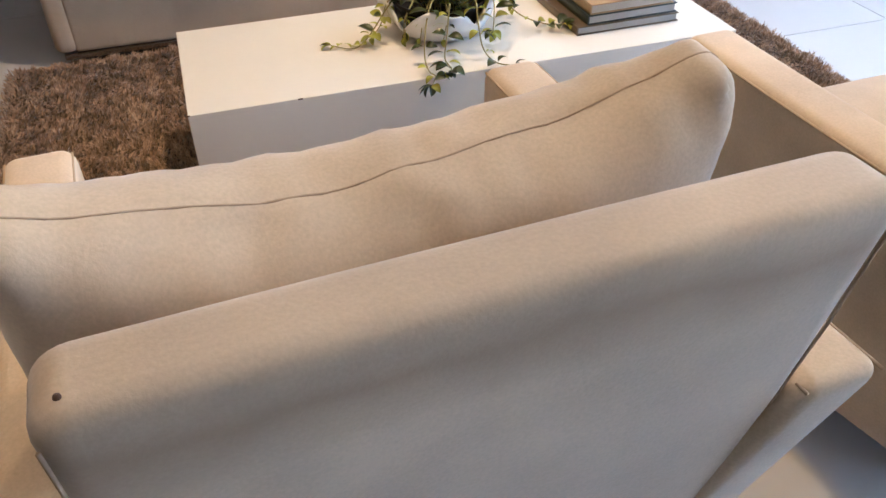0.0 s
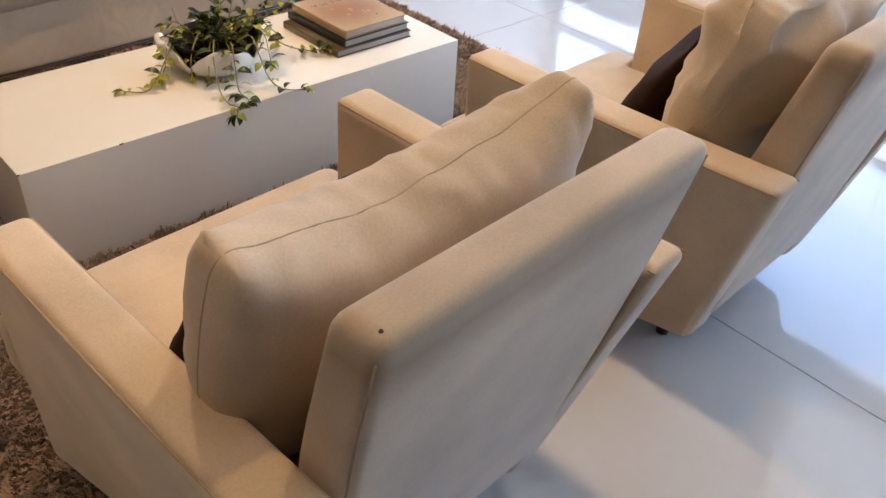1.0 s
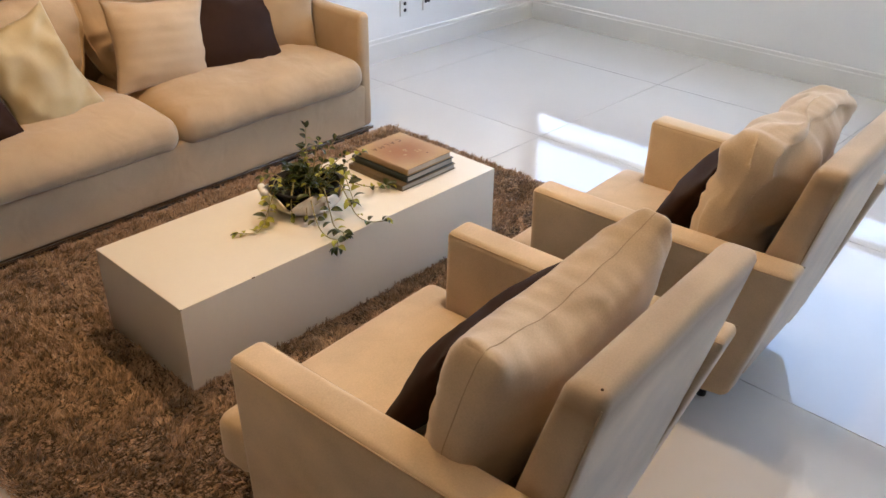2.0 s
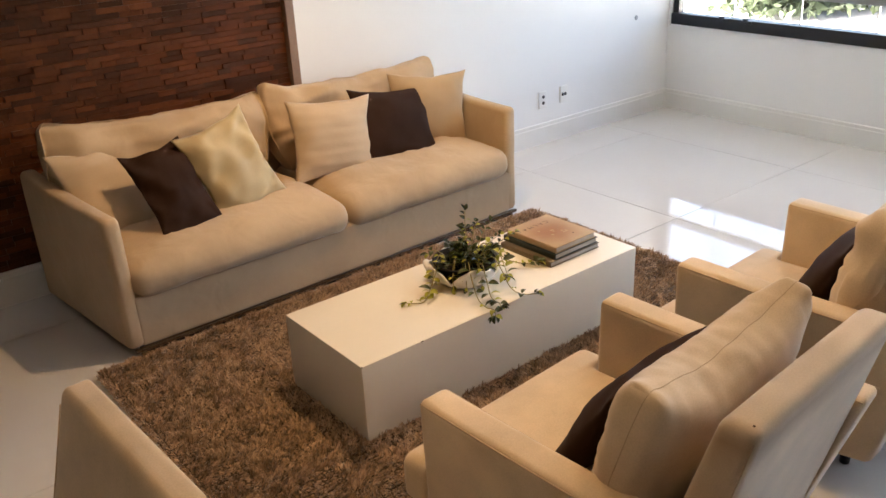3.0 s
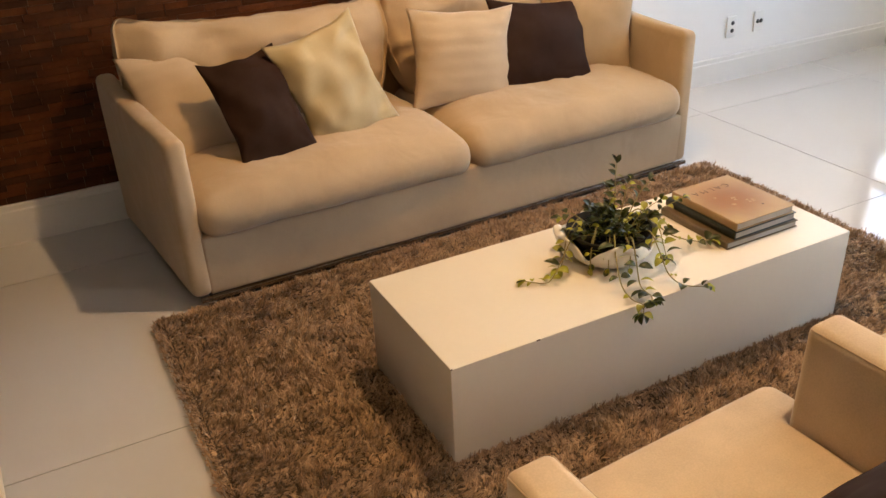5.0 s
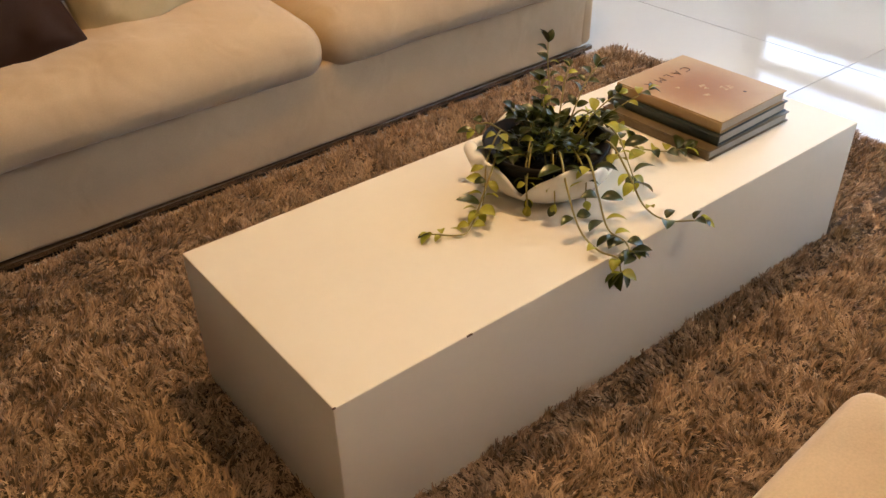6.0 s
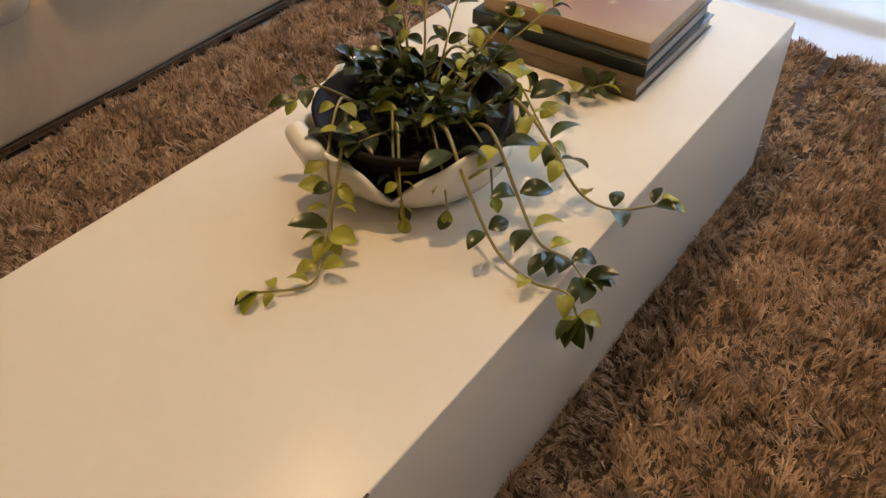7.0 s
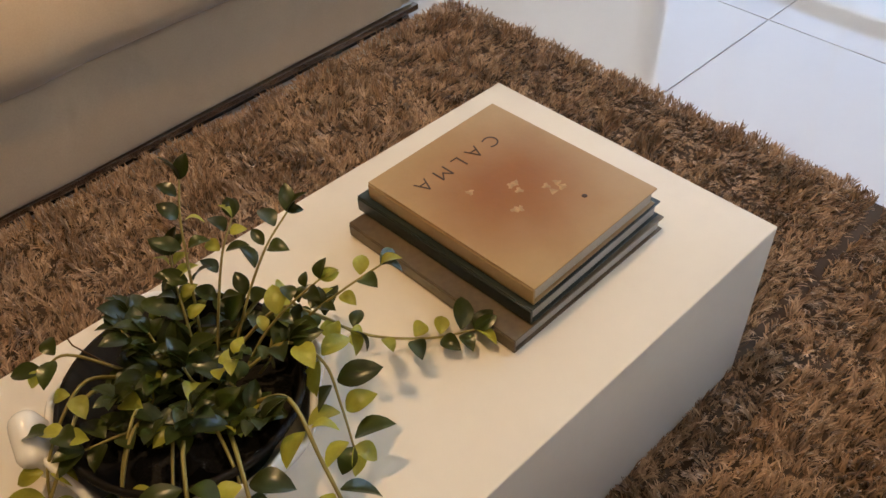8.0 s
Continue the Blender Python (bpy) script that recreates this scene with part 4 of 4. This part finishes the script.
def rug_pile(count):
    g = np.random.default_rng(4)
    x, y = g.uniform(RX0, RX1, count), g.uniform(RY0, RY1, count)
    # rounded corners
    cr = 0.07
    dx = np.maximum(0, np.maximum(RX0 + cr - x, x - RX1 + cr))
    dy = np.maximum(0, np.maximum(RY0 + cr - y, y - RY1 + cr))
    keep = (dx * dx + dy * dy < cr * cr) & ~((x > 0.03) & (x < TL - 0.03) & (y > 0.03) & (y < TW - 0.03))
    x, y = x[keep], y[keep]
    n = len(x)
    # locks of yarn: strands of one small cell lean together and meet at the tips
    cell = 0.0145
    ci, cj = np.floor(x / cell + 0.35 * np.sin(31 * y)).astype(int) + 125, np.floor(y / cell + 0.35 * np.sin(29 * x)).astype(int) + 125
    table_r = g.normal(0, 1, (340, 340, 5))
    lock = table_r[ci, cj]
    mx, my = (ci - 124.5 + 0.3 * lock[:, 3]) * cell, (cj - 124.5 + 0.3 * lock[:, 4]) * cell
    flow = 1.3 * np.sin(1.7 * x + 0.8 * np.sin(2.3 * y)) + 1.1 * np.sin(2.1 * y + 1.1 * np.sin(1.9 * x + 1.0)) - 0.6
    # wider tufts, some five centimetres across, that part and lie over one another
    tuft = g.normal(0, 1, (90, 90, 2))[np.floor(x / 0.048 + 0.5 * np.sin(17 * y)).astype(int) + 40, np.floor(y / 0.048 + 0.5 * np.sin(15 * x)).astype(int) + 40]
    ang = flow + 0.55 * lock[:, 0] + 0.6 * tuft[:, 0] + g.normal(0, 0.45, n)
    out = np.minimum(np.minimum(x - RX0, RX1 - x), np.minimum(y - RY0, RY1 - y)) < 0.035
    ox = np.where(np.minimum(x - RX0, RX1 - x) < 0.035, np.sign(x - (RX0 + RX1) / 2), 0)
    oy = np.where(np.minimum(y - RY0, RY1 - y) < 0.035, np.sign(y - (RY0 + RY1) / 2), 0)
    ang = np.where(out, np.arctan2(oy, ox) + g.normal(0, 0.7, n), ang)
    lean = np.clip(0.98 + 0.22 * lock[:, 1] + 0.22 * tuft[:, 1] + g.normal(0, 0.22, n), 0.2, 1.4)
    length = g.uniform(0.012, 0.021, n) * np.clip(1 + 0.30 * lock[:, 2] - 0.2 * tuft[:, 1], 0.45, 1.7)
    wid = g.uniform(0.0007, 0.0013, n)
    curl = g.normal(0, 1.2, n)
    pull = np.where(out, 0.0, 0.24)
    S = 3
    verts = np.zeros((n, S + 1, 2, 3))
    px, py, pz = x.copy(), y + 0.02 * (x - 0.7) * (y > 0), np.full(n, 0.008)
    for s in range(S + 1):
        a = ang + curl * s / S
        w = wid * (1.0, 1.1, 1.1, 0.7)[s]
        wx, wy = -np.sin(a) * w, np.cos(a) * w
        wz = g.normal(0, 0.35, n) * w
        verts[:, s, 0] = np.stack([px - wx, py - wy, pz - wz], 1)
        verts[:, s, 1] = np.stack([px + wx, py + wy, pz + wz], 1)
        tilt = lean * (0.55 + 0.75 * s / S)
        st = length / S
        px, py, pz = px + np.cos(a) * np.sin(tilt) * st + pull * (mx - x), py + np.sin(a) * np.sin(tilt) * st + pull * (my - y), pz + np.maximum(np.cos(tilt), 0.06) * st
    base = (np.arange(n) * (S + 1) * 2)[:, None, None]
    quad = np.array([[2 * s, 2 * s + 1, 2 * s + 3, 2 * s + 2] for s in range(S)])[None]
    faces = (base + quad).reshape(-1, 4)
    me = bpy.data.meshes.new("pile")
    me.vertices.add(n * (S + 1) * 2)
    me.vertices.foreach_set("co", verts.reshape(-1).astype(np.float32))
    me.loops.add(len(faces) * 4)
    me.loops.foreach_set("vertex_index", faces.reshape(-1).astype(np.int32))
    me.polygons.add(len(faces))
    me.polygons.foreach_set("loop_start", np.arange(0, len(faces) * 4, 4, dtype=np.int32))
    me.update(calc_edges=True)
    me.shade_smooth()
    return me


tagged(link("shag", rug_pile(420000), PILE, rug), kind="stuff")


# ---- outside ----
GREEN = material("tree_leaves", (0.045, 0.06, 0.028), 0.6, vary=0.4, scale=3, bump=0)
BARK = material("bark", (0.12, 0.09, 0.07), 0.9, vary=0.3)
PAVING = material("pale_paving", (0.50, 0.495, 0.48), 0.85, vary=0.2, scale=0.8, fine=10)
FACADE = material("pale_render", (0.42, 0.42, 0.40), 0.8, vary=0.08, scale=0.8)
tagged(part("ground", block(X1 + 0.3, 400, -200, 200, -0.7, -0.5), PAVING, smooth=False), "pale paved yard outside the window", "ground", kind="structure")


def tree(x, y, h, spread_r, seed):
    g = random.Random(seed)
    t = thing("tree", "leafy green tree outside the window", "tree", pose(x, y, -0.5), "yard trees")
    limbs = [tube([(0, 0, 0), (0.05, 0.02, h * 0.25), (0.0, 0.05, h * 0.5)], 0.14, 8, 0.6)]
    tips = []
    for i in range(11):
        a, r = g.uniform(0, 6.28), spread_r * g.uniform(0.4, 1.0)
        tip = Vector((r * math.cos(a), r * math.sin(a), h * g.uniform(0.25, 0.95)))
        limbs.append(tube([(0, 0.03, h * g.uniform(0.1, 0.4)), tip * 0.55 + Vector((0, 0, 0.2)), tip], 0.05, 5, 0.3))
        tips.append(tip)
    part("trunk", join_bm(limbs), BARK, t)
    bm = bmesh.new()
    for i in range(4200):
        c = g.choice(tips) * g.uniform(0.6, 1.05) + Vector([g.gauss(0, 0.42) for _ in range(3)])
        c.z = max(0.15, c.z)
        d = Vector([g.gauss(0, 1) for _ in range(3)]).normalized() * g.uniform(0.06, 0.13)
        e = d.cross(Vector([g.gauss(0, 1) for _ in range(3)])).normalized() * g.uniform(0.03, 0.06)
        bm.faces.new([bm.verts.new(c - d), bm.verts.new(c + e), bm.verts.new(c + d), bm.verts.new(c - e)])
    part("crown", bm, GREEN, t, smooth=False)


tree(12.5, 6.2, 3.2, 1.7, 3)
tree(13.5, 4.2, 3.0, 1.6, 8)
tree(15.5, 1.0, 3.4, 1.6, 13)
tree(12.0, 5.3, 1.7, 1.1, 21)
yard_wall = thing("garden_wall", "pale rendered boundary wall behind the trees", "wall", pose(19, 0, -0.5))
part("wall_face", block(0, 0.2, -25, 25, 0, 1.6, 0.01), FACADE, yard_wall, smooth=False)
part("coping", block(-0.05, 0.25, -25, 25, 1.6, 1.68, 0.01), SKIRT, yard_wall, smooth=False)
pillar = thing("gate_pillar", "white rendered gate pillar in the yard", "pillar", pose(9.0, 2.35, -0.5))
part("shaft", block(-0.12, 0.12, -0.12, 0.12, 0, 2.3, 0.01), FACADE, pillar, smooth=False)
fence = thing("railing", "dark metal yard railing with upright bars", "railing", pose(9.0, 0.2, -0.5))
for z in (0.15, 1.25):
    part("rail", block(-0.02, 0.02, -2.2, 2.0, z, z + 0.04, 0.003), BLACK_METAL, fence, smooth=False)
bar = mesh_of(block(-0.008, 0.008, -0.008, 0.008, 0.0, 1.5), "bar", False)
for i in range(35):
    link("bar", bar, BLACK_METAL, fence, m=pose(0, -2.15 + i * 0.12, 0))


# ---- pieces of floor and wood panel ----
def tiles():
    S, J = 1.2, 0.0016
    cache = {}
    xs = [1.288 + S * i for i in range(-9, 5)]
    ys = [0.55 + S * i for i in range(-6, 4)]
    for a, b in zip(xs, xs[1:]):
        for c, d in zip(ys, ys[1:]):
            x0, x1, y0, y1 = max(a, X0), min(b, X1), max(c, Y0), min(d, Y1 + 0.02)
            if x1 - x0 < 0.02 or y1 - y0 < 0.02:
                continue
            key = (round(x1 - x0, 4), round(y1 - y0, 4))
            if key not in cache:
                w, h = key
                cache[key] = mesh_of(block(-w / 2 + J, w / 2 - J, -h / 2 + J, h / 2 - J, -0.0035, 0.0, 0.0008), "tile", False)
            link("tile", cache[key], TILE, floor, m=pose((x0 + x1) / 2, (y0 + y1) / 2, 0))


tiles()

PANEL_X0 = -3.6
panel = tagged(part("wall_panel", block(PANEL_X0, 1.0, Y1 + 0.012, Y1 + 0.0245, 0.0, CEILING), WOOD_EDGE, smooth=False), "wall clad in small red-brown wooden blocks of uneven depth", "wall panel", kind="structure")


def wood_blocks():
    g = random.Random(21)
    row_h = 0.0275
    cache = {}
    rest_v, rest_f = [], []
    count = 0
    z = 0.178
    row = 0
    while z < CEILING - row_h:
        hi = 0.998
        while hi > PANEL_X0 + 0.02:
            w = g.choice((0.075, 0.095, 0.115, 0.135, 0.16))
            lo = max(PANEL_X0, hi - w)
            depth = g.choice((0.004, 0.006, 0.008, 0.011, 0.015))
            x0, x1, z0, z1 = lo + 0.0006, hi - 0.0006, z + 0.0004, z + row_h - 0.0004
            yf = Y1 + 0.0125 - depth
            if lo > -0.25 and 0.62 < z < 1.30 and count < 300:
                key = (round(x1 - x0, 4), depth)
                if key not in cache:
                    cache[key] = mesh_of(block(-key[0] / 2, key[0] / 2, -depth, 0.0, 0, z1 - z0, 0.0012), "wood_block", False)
                link("wood_block", cache[key], WOOD, panel, m=pose((x0 + x1) / 2, Y1 + 0.0118, z0))
                count += 1
            else:
                k = len(rest_v)
                rest_v.extend([(x0, yf, z0), (x1, yf, z0), (x1, yf, z1), (x0, yf, z1), (x0, Y1 + 0.0118, z0), (x1, Y1 + 0.0118, z0), (x1, Y1 + 0.0118, z1), (x0, Y1 + 0.0118, z1)])
                rest_f.extend([(k, k + 1, k + 2, k + 3), (k + 1, k + 5, k + 6, k + 2), (k + 5, k + 4, k + 7, k + 6), (k + 4, k, k + 3, k + 7), (k + 3, k + 2, k + 6, k + 7), (k + 4, k + 5, k + 1, k)])
            hi = lo
        z += row_h
        row += 1
    me = bpy.data.meshes.new("wood_blocks")
    me.from_pydata(rest_v, [], rest_f)
    m = WOOD.copy()
    m.name = "red_brown_wood_joined"
    nt = m.node_tree
    info = [n for n in nt.nodes if n.type == "OBJECT_INFO"][0]
    geo = nt.nodes.new("ShaderNodeNewGeometry")
    for l in list(info.outputs["Random"].links):
        nt.links.new(geo.outputs["Random Per Island"], l.to_socket)
    tagged(link("wood_blocks", me, m, panel), kind="stuff")


wood_blocks()
